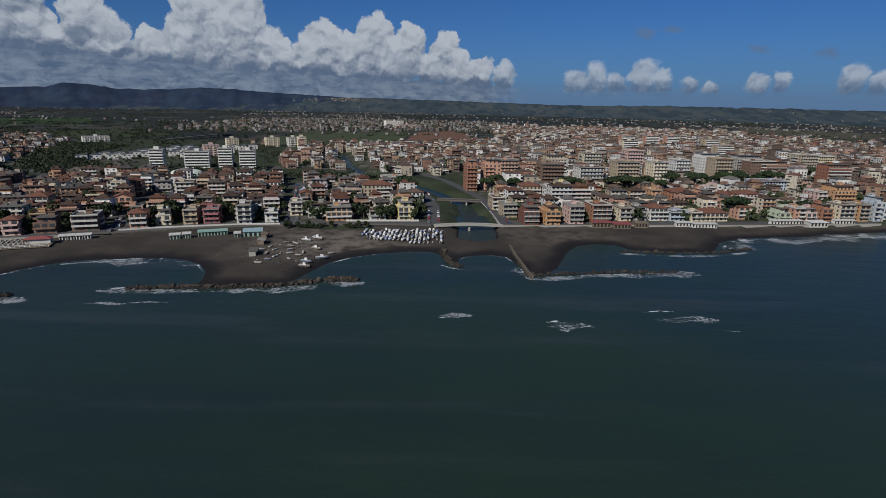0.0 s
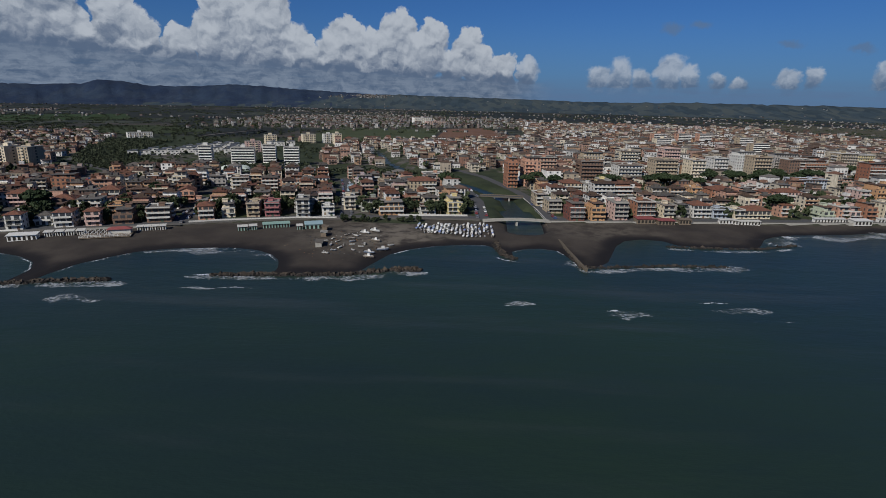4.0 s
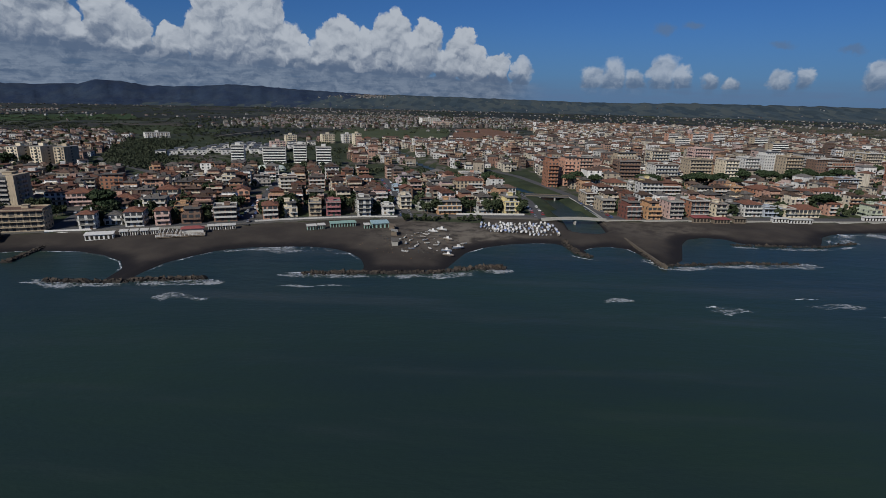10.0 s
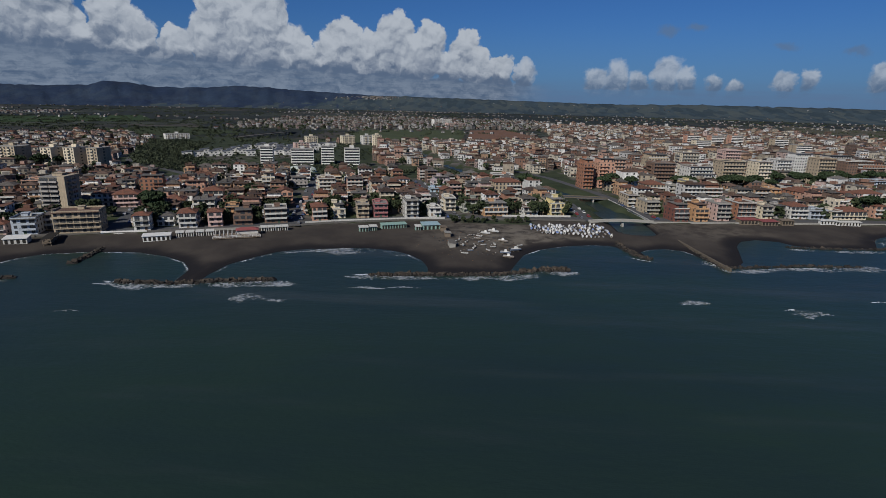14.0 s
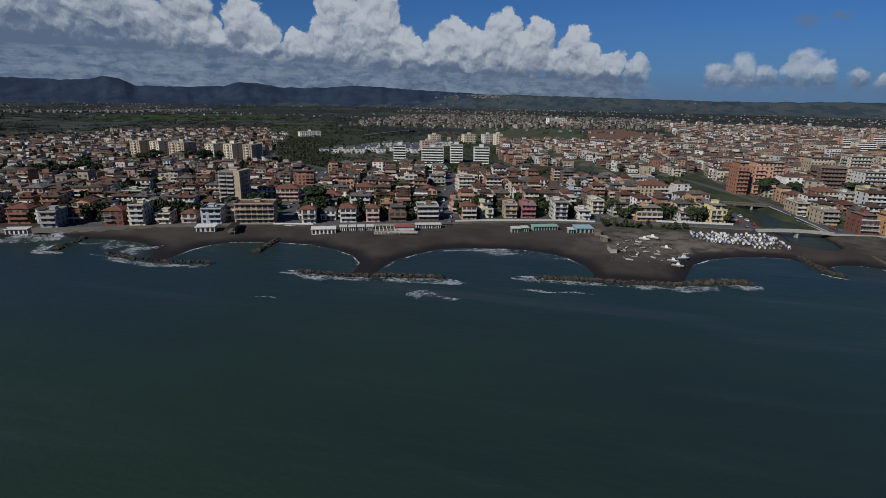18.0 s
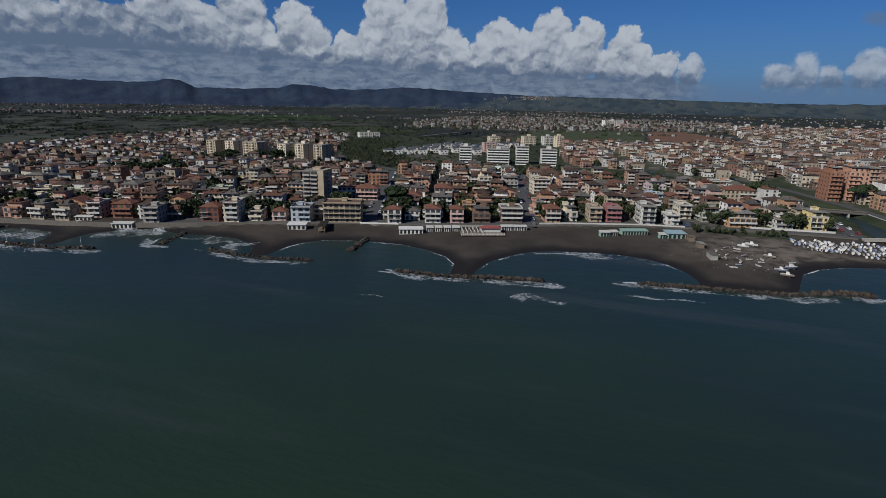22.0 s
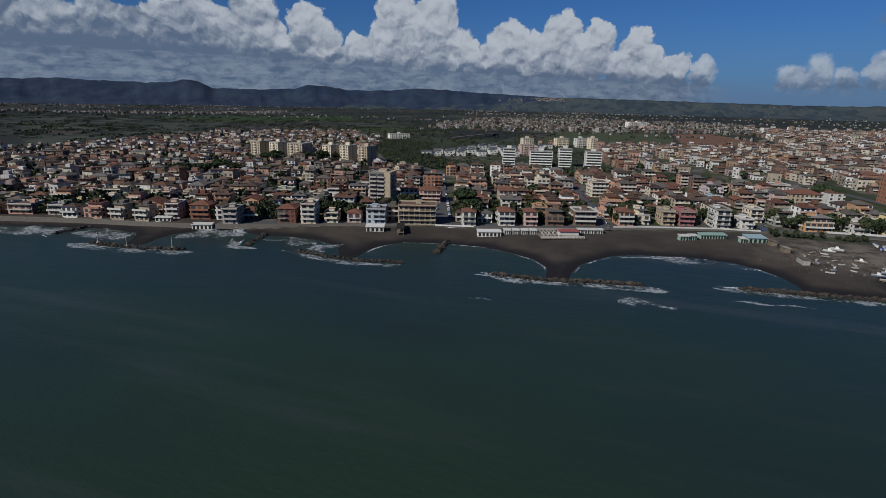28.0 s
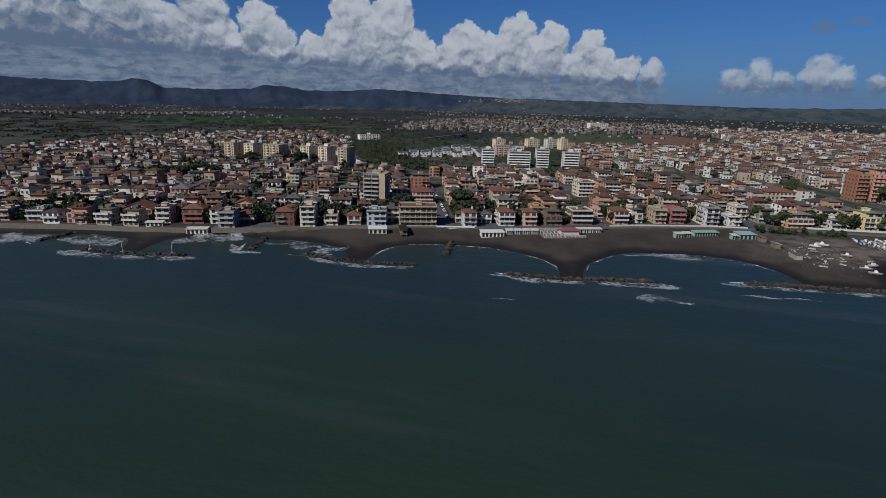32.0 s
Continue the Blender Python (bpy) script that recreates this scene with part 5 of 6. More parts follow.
# ---- the rest of the town: fewer kinds of house, many copies ----
def sample_house(w, d, floors, kind, seed):
    """A house for the streets further back; its windows and balconies are two joined parts."""
    rng = random.Random(seed)
    ob = thing("house", 0, 0, -50, 0, "", "house", "town houses")
    fh = 2.85
    h = floors * fh
    body = Geo().box(-w / 2, w / 2, -d / 2, d / 2, -1, h)
    if kind == "step":
        body.box(-w / 2 + 1.5, w / 2 - 0.8, -d / 2 + 2.5, d / 2 - 0.5, h, h + 2.6)
    part("wall", body, M_TOWN, ob)
    if kind == "tile":
        part("roof", Geo().hip(-w / 2 - 0.6, w / 2 + 0.6, -d / 2 - 0.6, d / 2 + 0.6, h + 0.21, min(w, d) * 0.2), M_ROOF, ob)
    else:
        top = Geo().box(-w / 2 - 0.2, w / 2 + 0.2, -d / 2 - 1.4, d / 2 + 0.2, h, h + 0.2) if kind == "flat" else Geo().box(-w / 2 + 1.0, w / 2 - 0.4, -d / 2 + 1.2, d / 2 - 0.2, h + 2.6, h + 2.8)
        z = h + (0.2 if kind == "flat" else 2.8)
        top.box(-1.8, 1.6, 0.4, 3.6, z, z + 1.7)
        for _ in range(3):
            cx, cy = rng.uniform(-w / 2 + 1.5, w / 2 - 2), rng.uniform(-d / 2 + 3, d / 2 - 2)
            top.box(cx - rng.uniform(0.4, 1.2), cx + 0.6, cy - 0.5, cy + 0.5, z, z + rng.uniform(0.6, 1.4))
        part("roof", top, M_ROOF, ob)
    glass = Geo()
    bw = w * rng.choice((0.98, 0.98, 0.6))
    bx = 0 if bw > w * 0.9 else rng.choice((-1, 1)) * (w - bw) / 2
    m = Matrix.Translation((bx, -d / 2, 0))
    b = balcony(bw, 1.7, True).mesh("balcony", M_TOWN if rng.random() < 0.5 else M_OLD_WHITE)
    for i in range(1, floors + (kind == "step")):
        part("balcony", b, None, ob).location = (bx, -d / 2 + (0.1 if i == floors else 0), i * fh + 0.05)
    n = max(2, int(w / 3))
    for i in range(floors):
        for k in range(n):
            x = -w / 2 + w * (k + 0.5) / n
            glass.box(x - 0.9, x + 0.9, -d / 2 - 0.06, -d / 2 + 0.05, i * fh + 0.25, i * fh + 2.35)
        for s in (-1, 1):
            for yy in (-d / 4, d / 4):
                glass.box(s * w / 2 - 0.05, s * w / 2 + 0.05, yy - 0.8, yy + 0.8, i * fh + 0.7, i * fh + 2.3)
    part("glazing", glass, M_GLASS, ob, kind="stuff")
    return ob


LOW = [sample_house(w, d, f, k, i) for i, (w, d, f, k) in enumerate(((9, 9, 2, "tile"), (10, 9, 2, "flat"), (8, 10, 3, "flat"), (11, 9, 2, "step"), (10, 10, 3, "tile"), (12, 9, 2, "step"), (8, 8, 2, "tile"), (13, 10, 3, "flat"), (9, 10, 2, "step"), (8, 8, 1, "tile")))]
MIDDLE = [sample_house(w, d, f, k, 40 + i) for i, (w, d, f, k) in enumerate(((11, 11, 3, "step"), (11, 11, 3, "flat"), (12, 11, 3, "tile"), (10, 11, 3, "step"), (13, 11, 4, "flat"), (11, 10, 3, "flat"), (10, 10, 4, "flat")))]
HIGH = [sample_house(w, d, f, k, 70 + i) for i, (w, d, f, k) in enumerate(((14, 13, 5, "step"), (16, 13, 6, "flat"), (13, 13, 5, "flat"), (17, 13, 4, "step"), (13, 13, 7, "flat"), (13, 12, 4, "tile")))]
SAY = {"LOW": "low rendered house with a %s roof in a tight street grid", "MIDDLE": "three to four storey rendered house with balconies", "HIGH": "tall rendered block of flats with rows of balconies"}


def free(x, y, r):
    """True where no building, street or river is in the way."""
    for bx, by, br in BUILT:
        if abs(bx - x) < br + r and abs(by - y) < br + r and math.hypot(bx - x, by - y) < br + r:
            return False
    return True


class FarTown:
    """Houses too far off to tell apart: walls, roofs and windows as three joined meshes."""

    def __init__(self):
        self.wall, self.roof, self.glass = Geo(), Geo(), Geo()

    def house(self, rng, x, y, z, turn, w, d, h):
        m = Matrix.Translation((x, y, z)) @ Matrix.Rotation(radians(turn), 4, "Z")
        self.wall.turned(m, Geo().box(-w / 2, w / 2, -d / 2, d / 2, -2, h))
        if rng.random() < 0.5:
            self.roof.turned(m, Geo().hip(-w / 2 - 0.5, w / 2 + 0.5, -d / 2 - 0.5, d / 2 + 0.5, h + 0.2, min(w, d) * 0.2))
        else:
            self.roof.turned(m, Geo().box(-w / 2 - 0.2, w / 2 + 0.2, -d / 2 - 1.3, d / 2 + 0.2, h + 0.02, h + 0.25))
            if rng.random() < 0.6:
                self.wall.turned(m, Geo().box(-w / 3, w / 5, -d / 4, d / 4, h + 0.25, h + 2.6))
        for _ in range(rng.randint(0, 2)):
            cx, cy, k = rng.uniform(-w / 2 + 1, w / 2 - 1), rng.uniform(-d / 2 + 1, d / 2 - 1), rng.uniform(0.3, 0.8)
            self.wall.turned(m, Geo().box(cx - k, cx + k, cy - k, cy + k, h + 0.25, h + rng.uniform(0.9, 2.4)))
        g = Geo()
        n = max(2, int(w / 3.2))
        for i in range(int(h / 2.9)):
            z0 = i * 2.9
            for k in range(n):
                if rng.random() < 0.82:
                    cx, half = -w / 2 + w * (k + 0.5) / n, rng.uniform(0.5, 1.1)
                    g.box(cx - half, cx + half, -d / 2 - 0.08, -d / 2 + 0.05, z0 + 0.5, z0 + 2.35)
            for s in (-1, 1):
                y0 = rng.uniform(-0.35, 0.1) * d
                g.box(s * w / 2 - 0.07, s * w / 2 + 0.07, y0, y0 + d * 0.3, z0 + 0.8, z0 + 2.2)
            if i and rng.random() < 0.7:
                k, shift = rng.uniform(0.2, 0.52), rng.uniform(-0.15, 0.15) * w
                self.wall.turned(m, Geo().box(max(-w * 0.52, shift - w * k), min(w * 0.52, shift + w * k), -d / 2 - 1.4, -d / 2, z0 - 0.1, z0 + 0.75))
        self.glass.turned(m, g)


far_town = {}
copied = 0
trees_wanted = []


def fill(poly, origin, turn, cell, seed, kinds, near, every=(4, 3), skip=0.08, gap=7.0, limit=620):
    """Houses on a street grid inside a part of town: copies near the sea, joined further back."""
    global copied
    rng = random.Random(seed)
    c, s = math.cos(radians(turn)), math.sin(radians(turn))
    lo_x, hi_x = min(p[0] for p in poly), max(p[0] for p in poly)
    lo_y, hi_y = min(p[1] for p in poly), max(p[1] for p in poly)
    reach = int(max(hi_x - lo_x, hi_y - lo_y) * 1.2 / min(cell))
    spots = []
    for j in range(-reach, reach):
        for i in range(-reach, reach):
            u = i * cell[0] + (i // every[0]) * gap
            v = j * cell[1] + (j // every[1]) * gap
            spots.append((origin[0] + u * c - v * s, origin[1] + u * s + v * c, i, j))
    xs, ys = np.array([p[0] for p in spots]), np.array([p[1] for p in spots])
    ok = inside(xs, ys, poly) & (off(xs, ys, RIVER) > 17) & (off(xs, ys, FRONT_A) > 16.5) & (off(xs, ys, FRONT_B) > 16.5)
    for line, half in STREETS:
        ok &= off(xs, ys, line) > half + 5.6
    for (x, y, i, j), good in zip(spots, ok):
        if not good:
            continue
        loose = 1.5 if limit else 4.0
        x, y = x + rng.uniform(-loose, loose), y + rng.uniform(-loose, loose)
        if rng.random() < skip or not free(x, y, 5.8):
            if rng.random() < 0.75 and free(x, y, 1.0):
                trees_wanted.append((x, y))
            continue
        kind = kinds(rng, x, y)
        pool = {"LOW": LOW, "MIDDLE": MIDDLE, "HIGH": HIGH}[kind]
        proto = rng.choice(pool)
        z = ground_at(x, y)
        t = turn + rng.uniform(-5, 5) + rng.choice((0, 0, 0, 12, -14, 28))
        if math.hypot(x + 100, y + 20) < limit and copied < 760:
            ob = copy_thing(proto, pose(x, y, z, 0, 0, turn + rng.choice((0, 0, 0, 0, 0, 0, 0, 0, 0, 90)) + rng.uniform(-2, 2)))
            tagged(ob, SAY[kind] % rng.choice(("tiled", "flat")) if kind == "LOW" else SAY[kind])
            copied += 1
        else:
            k = far_town.setdefault(98 if near == 'pale' else int((x + 3000) // 400), FarTown())
            w, d, h = {"LOW": (9, 9, 6), "MIDDLE": (10.5, 10.5, 9), "HIGH": (14, 12, 14.5)}[kind]
            k.house(rng, x, y, z, t, w * rng.uniform(0.6, 1.2), d * rng.uniform(0.75, 1.1), h * rng.uniform(0.65, 1.35))
        if rng.random() < 0.5:
            trees_wanted.append((x + rng.uniform(-8, 8), y + cell[1] * 0.5))


def left_kinds(rng, x, y):
    return "LOW" if rng.random() < 0.8 else "MIDDLE"


def mid_kinds(rng, x, y):
    return "MIDDLE" if rng.random() < 0.78 else "LOW"


def right_kinds(rng, x, y):
    if y < 520 and x > 105:
        return "LOW" if rng.random() < 0.6 else "MIDDLE"
    p = 0.5 if 430 < y < 950 else 0.12
    return "HIGH" if rng.random() < p else ("MIDDLE" if rng.random() < 0.75 else "LOW")


def centre_kinds(rng, x, y):
    return "MIDDLE" if rng.random() < 0.7 else ("HIGH" if rng.random() < 0.25 else "LOW")


front_rng = random.Random(77)
for line, lo, hi in ((FRONT_A, -640, -30), (FRONT_B, 45, 330)):
    for (x, y), (x1, y1) in zip(resample(line, 5.0), resample(line, 5.0)[1:]):
        if not lo < x < hi:
            continue
        a = math.atan2(y1 - y, x1 - x)
        inset = 11.0 if x < -412 else 19.0
        hx, hy = x - math.sin(a) * inset, y + math.cos(a) * inset
        if free(hx, hy, 4.3) and min(float(off(np.array([hx]), np.array([hy]), l)[0]) - h for l, h in STREETS) > 5.5 and copied < 46:
            proto = front_rng.choice(LOW[:4] + LOW[5:7] + LOW[8:9])
            ob = copy_thing(proto, pose(hx, hy, ground_at(hx, hy), 0, 0, math.degrees(a) + front_rng.uniform(-3, 3)))
            tagged(ob, "low rendered house with balconies facing the beach")
            BUILT.append((hx, hy, 6.5))
            copied += 1
for line in (FRONT_A[1:], FRONT_B[:6]):
    for x, y in [p for q in zip(line, line[1:]) for p in [(q[0][0] + (q[1][0] - q[0][0]) * i / 14, q[0][1] + (q[1][1] - q[0][1]) * i / 14) for i in range(14)]]:
        for _ in range(2):
            px, py = x + front_rng.uniform(-6, 6), y + front_rng.uniform(13, 60)
            if free(px, py, -2.5) and min(float(off(np.array([px]), np.array([py]), l)[0]) - h for l, h in STREETS) > 2 and off(np.array([px]), np.array([py]), RIVER)[0] > 22:
                trees_wanted.append((px, py))
fill(MID_TOWN, (-190, 310), 16, (13.4, 15.0), 2, mid_kinds, True, (4, 2), 0.07, 5.0, 620)
fill(RIGHT, (60, 360), 8, (15.5, 16), 3, right_kinds, True, (4, 2), 0.12, 6.0, 545)
fill(LEFT_TOWN, (-290, 275), 20, (13.0, 14.0), 1, left_kinds, True, (4, 2), 0.16, 6.0, 500)
fill(CENTRE, (-190, 640), 12, (12.5, 14), 4, centre_kinds, False, (4, 2), 0.14, 6.0, 0)
fill(BEYOND, (-200, 1500), 25, (19, 24), 5, lambda rng, x, y: "LOW" if rng.random() < 0.75 else "MIDDLE", 'pale', (3, 2), 0.35, 10.0, 0)
# farms and villages over the plain
rng = random.Random(9)
villages = [(rng.uniform(-3900, 3300), rng.uniform(1300, 4150), rng.uniform(40, 220)) for _ in range(95)]
for vx, vy, spread in villages:
    for _ in range(int(spread / 6)):
        x, y = rng.gauss(vx, spread * 1.6), rng.gauss(vy, spread * 0.4)
        if y < 1050 or abs(math.degrees(math.atan2(x + 100, y))) > 68 or inside(np.array([x]), np.array([y]), RIGHT)[0]:
            continue
        far_town.setdefault(90 + int((x + 4000) // 1600), FarTown()).house(rng, x, y, ground_at(x, y), rng.uniform(0, 90), rng.uniform(5, 10), rng.uniform(5, 8), rng.uniform(2.5, 5.5))
# the long white village along the edge of the plain
for _ in range(620):
    k = rng.random() ** 0.8
    x, y = np.interp(k, (0, 0.35, 0.7, 1), (-2900, -2100, -1790, -1800)) + rng.gauss(0, 25), np.interp(k, (0, 0.35, 0.7, 1), (1180, 1520, 1740, 2300)) + rng.gauss(0, 22)
    far_town.setdefault(97, FarTown()).house(rng, x, y, ground_at(x, y), rng.uniform(-20, 20), rng.uniform(5, 11), rng.uniform(6, 9), rng.uniform(2.5, 6))
for _ in range(90):
    a, u = rng.uniform(-28, 60), rng.uniform(0.05, 0.9)
    x, y, z = on_slope(LOW_HILLS, 4780, 4150, a, u)
    far_town.setdefault(99, FarTown()).house(rng, x, y, z, rng.uniform(0, 90), rng.uniform(5, 9), rng.uniform(5, 8), rng.uniform(2.5, 4.5))
for _ in range(150):
    a, u = rng.gauss(-10, 1.6), rng.uniform(0.8, 0.97)
    x, y, z = on_slope(LOW_HILLS, 4780, 4150, a, u)
    far_town.setdefault(99, FarTown()).house(rng, x, y, z, rng.uniform(0, 90), rng.uniform(5, 11), rng.uniform(6, 9), rng.uniform(3, 7))
for key, town in sorted(far_town.items()):
    ob = thing("far_houses", 0, 0, 0, 0, "distant crowded houses with tiled and flat roofs" if key < 90 else "scattered pale farms and villages on the plain", "houses", kind="stuff")
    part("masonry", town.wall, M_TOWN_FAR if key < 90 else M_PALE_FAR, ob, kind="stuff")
    part("roofing", town.roof, M_ROOF_FAR, ob, kind="stuff")
    part("glazing", town.glass, M_GLASS, ob, kind="stuff")
for proto in LOW + MIDDLE + HIGH:
    for o in list(proto.children) + [proto]:
        bpy.data.objects.remove(o)


# ---- trees ----
def clump(g, rng, c, size):
    """A small tuft: two crossed, bent leaves of foliage."""
    for k in range(2):
        q = Euler((rng.uniform(0, 6.3), rng.uniform(0, 6.3), rng.uniform(0, 6.3))).to_matrix()
        p = [c + q @ Vector(v) * size for v in ((-1, -0.6, 0), (0, -0.8, 0.35), (1, -0.5, 0), (0.9, 0.6, 0.1), (0, 0.9, 0.4), (-0.9, 0.6, 0))]
        g.hull([tuple(v) for v in p], [(0, 1, 4, 5), (1, 2, 3, 4)])


def tree(kind, seed):
    rng = random.Random(seed)
    ob = thing("tree", 0, 0, -60, 0, "", "tree", "town trees")
    wood, crown = Geo(), Geo()
    if kind == "pine":
        h = 8.0
        wood.rod((0, 0, -0.3), (0.2, 0.1, h * 0.72), 0.28, 7, 0.18)
        for i in range(6):
            a = i * 1.05 + rng.random()
            wood.rod((0.2, 0.1, h * 0.68), (math.cos(a) * 2.6, math.sin(a) * 2.6, h * 0.9), 0.12, 5, 0.05)
        for _ in range(230):
            a, r = rng.uniform(0, 6.3), 4.2 * math.sqrt(rng.random())
            clump(crown, rng, Vector((math.cos(a) * r, math.sin(a) * r, h * 0.86 + rng.uniform(0, 1.9) * (1 - (r / 4.6) ** 2))), rng.uniform(0.45, 0.8))
    else:
        h = 6.5
        wood.rod((0, 0, -0.3), (0.1, 0, h * 0.5), 0.2, 7, 0.14)
        for i in range(5):
            a = i * 1.26 + rng.random()
            wood.rod((0.1, 0, h * 0.42), (math.cos(a) * 1.5, math.sin(a) * 1.5, h * 0.75), 0.1, 5, 0.04)
        lobes = [Vector((rng.uniform(-1.4, 1.4), rng.uniform(-1.4, 1.4), h * rng.uniform(0.5, 0.85))) for _ in range(6)]
        for _ in range(220):
            o = rng.choice(lobes)
            v = Vector((rng.gauss(0, 1), rng.gauss(0, 1), rng.gauss(0, 0.85))).normalized() * rng.uniform(0.7, 1.75)
            clump(crown, rng, o + v, rng.uniform(0.4, 0.7))
    part("trunk", wood, M_BARK, ob)
    part("crown", crown, M_PINE if kind == "pine" else M_LEAF, ob)
    return ob


BROAD = [tree("broad", 300 + i) for i in range(4)]
PINES = [tree("pine", 400 + i) for i in range(3)]
rng = random.Random(21)


def plant(x, y, pool, size, label):
    ob = copy_thing(rng.choice(pool), pose(x, y, ground_at(x, y), 0, 0, rng.uniform(0, 360)))
    ob.scale = (size * rng.uniform(0.9, 1.15), size * rng.uniform(0.9, 1.15), size * rng.uniform(0.85, 1.15))
    tagged(ob, label)


count = 0
greenery = Geo()
for x, y in sorted(trees_wanted, key=lambda p: math.hypot(p[0] + 100, p[1] + 20)):
    if count >= 250:
        break
    if ground_at(x, y) > 2.5:
        plant(x, y, BROAD, rng.uniform(0.8, 1.45), "dark green bushy garden tree between houses")
        count += 1
for text, n, spread in (("223,548", 5, 9), ("247,541", 5, 9), ("274,539", 6, 10), ("160,497", 7, 14), ("190,503", 6, 12), ("326,549", 6, 14), ("305,572", 6, 14), ("365,700", 6, 18), ("440,592", 8, 22), ("-548,355", 7, 14), ("-540,372", 6, 12), ("-552,480", 6, 12), ("-505,508", 7, 10), ("-525,500", 5, 10), ("-245,372", 2, 5), ("-270,300", 4, 6), ("205,380", 2, 4), ("55,470", 4, 8), ("-28,452", 4, 8), ("120,480", 5, 10)):
    cx, cy = pairs(text)[0]
    for _ in range(n):
        plant(cx + rng.gauss(0, spread), cy + rng.gauss(0, spread * 0.5), PINES, rng.uniform(1.1, 1.7), "umbrella pine with a flat dark crown")
for _ in range(30):
    x = rng.uniform(-96, -46)
    plant(x, np.interp(x, (-96, -46), (318, 324)) + rng.uniform(-3.5, 2.5), BROAD, rng.uniform(0.3, 0.62), "low dark shrub beside the seafront road")
for o in BROAD + PINES:
    for k in list(o.children_recursive) + [o]:
        bpy.data.objects.remove(k)

# garden greenery further back, tree by tree too small to count
for x, y in sorted(trees_wanted, key=lambda p: math.hypot(p[0] + 100, p[1] + 20))[count:]:
    zz, r = ground_at(x, y), rng.uniform(2.2, 4.2)
    for _ in range(12):
        v = Vector((rng.gauss(0, 1), rng.gauss(0, 1), rng.gauss(0, 0.9))).normalized() * r * rng.uniform(0.4, 1.0)
        clump(greenery, rng, Vector((x, y, zz + r + 1.0)) + v, r * 0.42)
single("town_greenery", greenery, M_LEAF, "dark green garden trees among far houses", "trees", kind="stuff")

# scrub and woods, whose single bushes cannot be counted
scrub = Geo()
area = [(PARK, 520, 1.4, 3.6), (WOODS, 620, 1.6, 4.0), (pairs("-470,600 -330,590 -215,625 -215,760 -310,900 -460,880"), 260, 1.5, 3.2), (pairs("-900,1060 -640,945 -600,890 -480,860 -330,930 -330,1250 -900,1300"), 260, 1.6, 4.0)]
for poly, n, lo, hi in area:
    xs, ys = [p[0] for p in poly], [p[1] for p in poly]
    made = 0
    while made < n:
        x, y = rng.uniform(min(xs), max(xs)), rng.uniform(min(ys), max(ys))
        if not inside(np.array([x]), np.array([y]), poly)[0] or (poly is PARK and noise.noise(Vector((x * 0.02, y * 0.03, 0))) < -0.15):
            continue
        r = rng.uniform(lo, hi)
        for _ in range(16):
            v = Vector((rng.gauss(0, 1), rng.gauss(0, 1), abs(rng.gauss(0, 0.8))))
            clump(scrub, rng, Vector((x, y, ground_at(x, y) + r * 0.5)) + v.normalized() * r * rng.uniform(0.4, 1.0), r * 0.29)
        made += 1
single("woodland", scrub, M_SCRUB, "dark green scrub and woodland beside the town", "woods", kind="stuff")
hedges = Geo()
for _ in range(4600):
    x, y = rng.uniform(-3900, 3300), rng.uniform(600, 4100)
    if noise.noise(Vector((x * 0.002, y * 0.004, 5))) < -0.05:
        continue
    px, py = np.array([x]), np.array([y])
    if any(inside(px, py, poly)[0] for poly in (CENTRE, RIGHT, LEFT_TOWN, TERRACES)):
        continue
    r, zz = rng.uniform(1.4, 3.4), ground_at(x, y)
    run = rng.uniform(0, 3.1)
    for k in range(rng.randint(2, 12)):
        for _ in range(2):
            v = Vector((rng.gauss(0, 1), rng.gauss(0, 1), abs(rng.gauss(0, 0.8)))).normalized() * r * 0.7
            clump(hedges, rng, Vector((x + math.cos(run) * k * r * 1.4, y + math.sin(run) * k * r * 1.4, zz + r * 0.4)) + v, r * 0.55)
for _ in range(1500):
    x, y = rng.uniform(-2300, -520), rng.uniform(560, 1750)
    px, py = np.array([x]), np.array([y])
    if any(inside(px, py, poly)[0] for poly in (LEFT_TOWN, TERRACES, CENTRE)) or noise.noise(Vector((x * 0.004, y * 0.007, 11))) < -0.1:
        continue
    r, zz, run = rng.uniform(1.2, 3.0), ground_at(x, y), rng.choice((0.3, 0.35, 1.9, 1.85)) + rng.uniform(-0.1, 0.1)
    for k in range(rng.randint(2, 16)):
        for _ in range(2):
            v = Vector((rng.gauss(0, 1), rng.gauss(0, 1), abs(rng.gauss(0, 0.8)))).normalized() * r * 0.7
            clump(hedges, rng, Vector((x + math.cos(run) * k * r * 1.6, y + math.sin(run) * k * r * 1.6, zz + r * 0.4)) + v, r * 0.55)
single("hedgerows", hedges, M_SCRUB, "far hedgerows and copses over the plain", "hedges", kind="stuff")


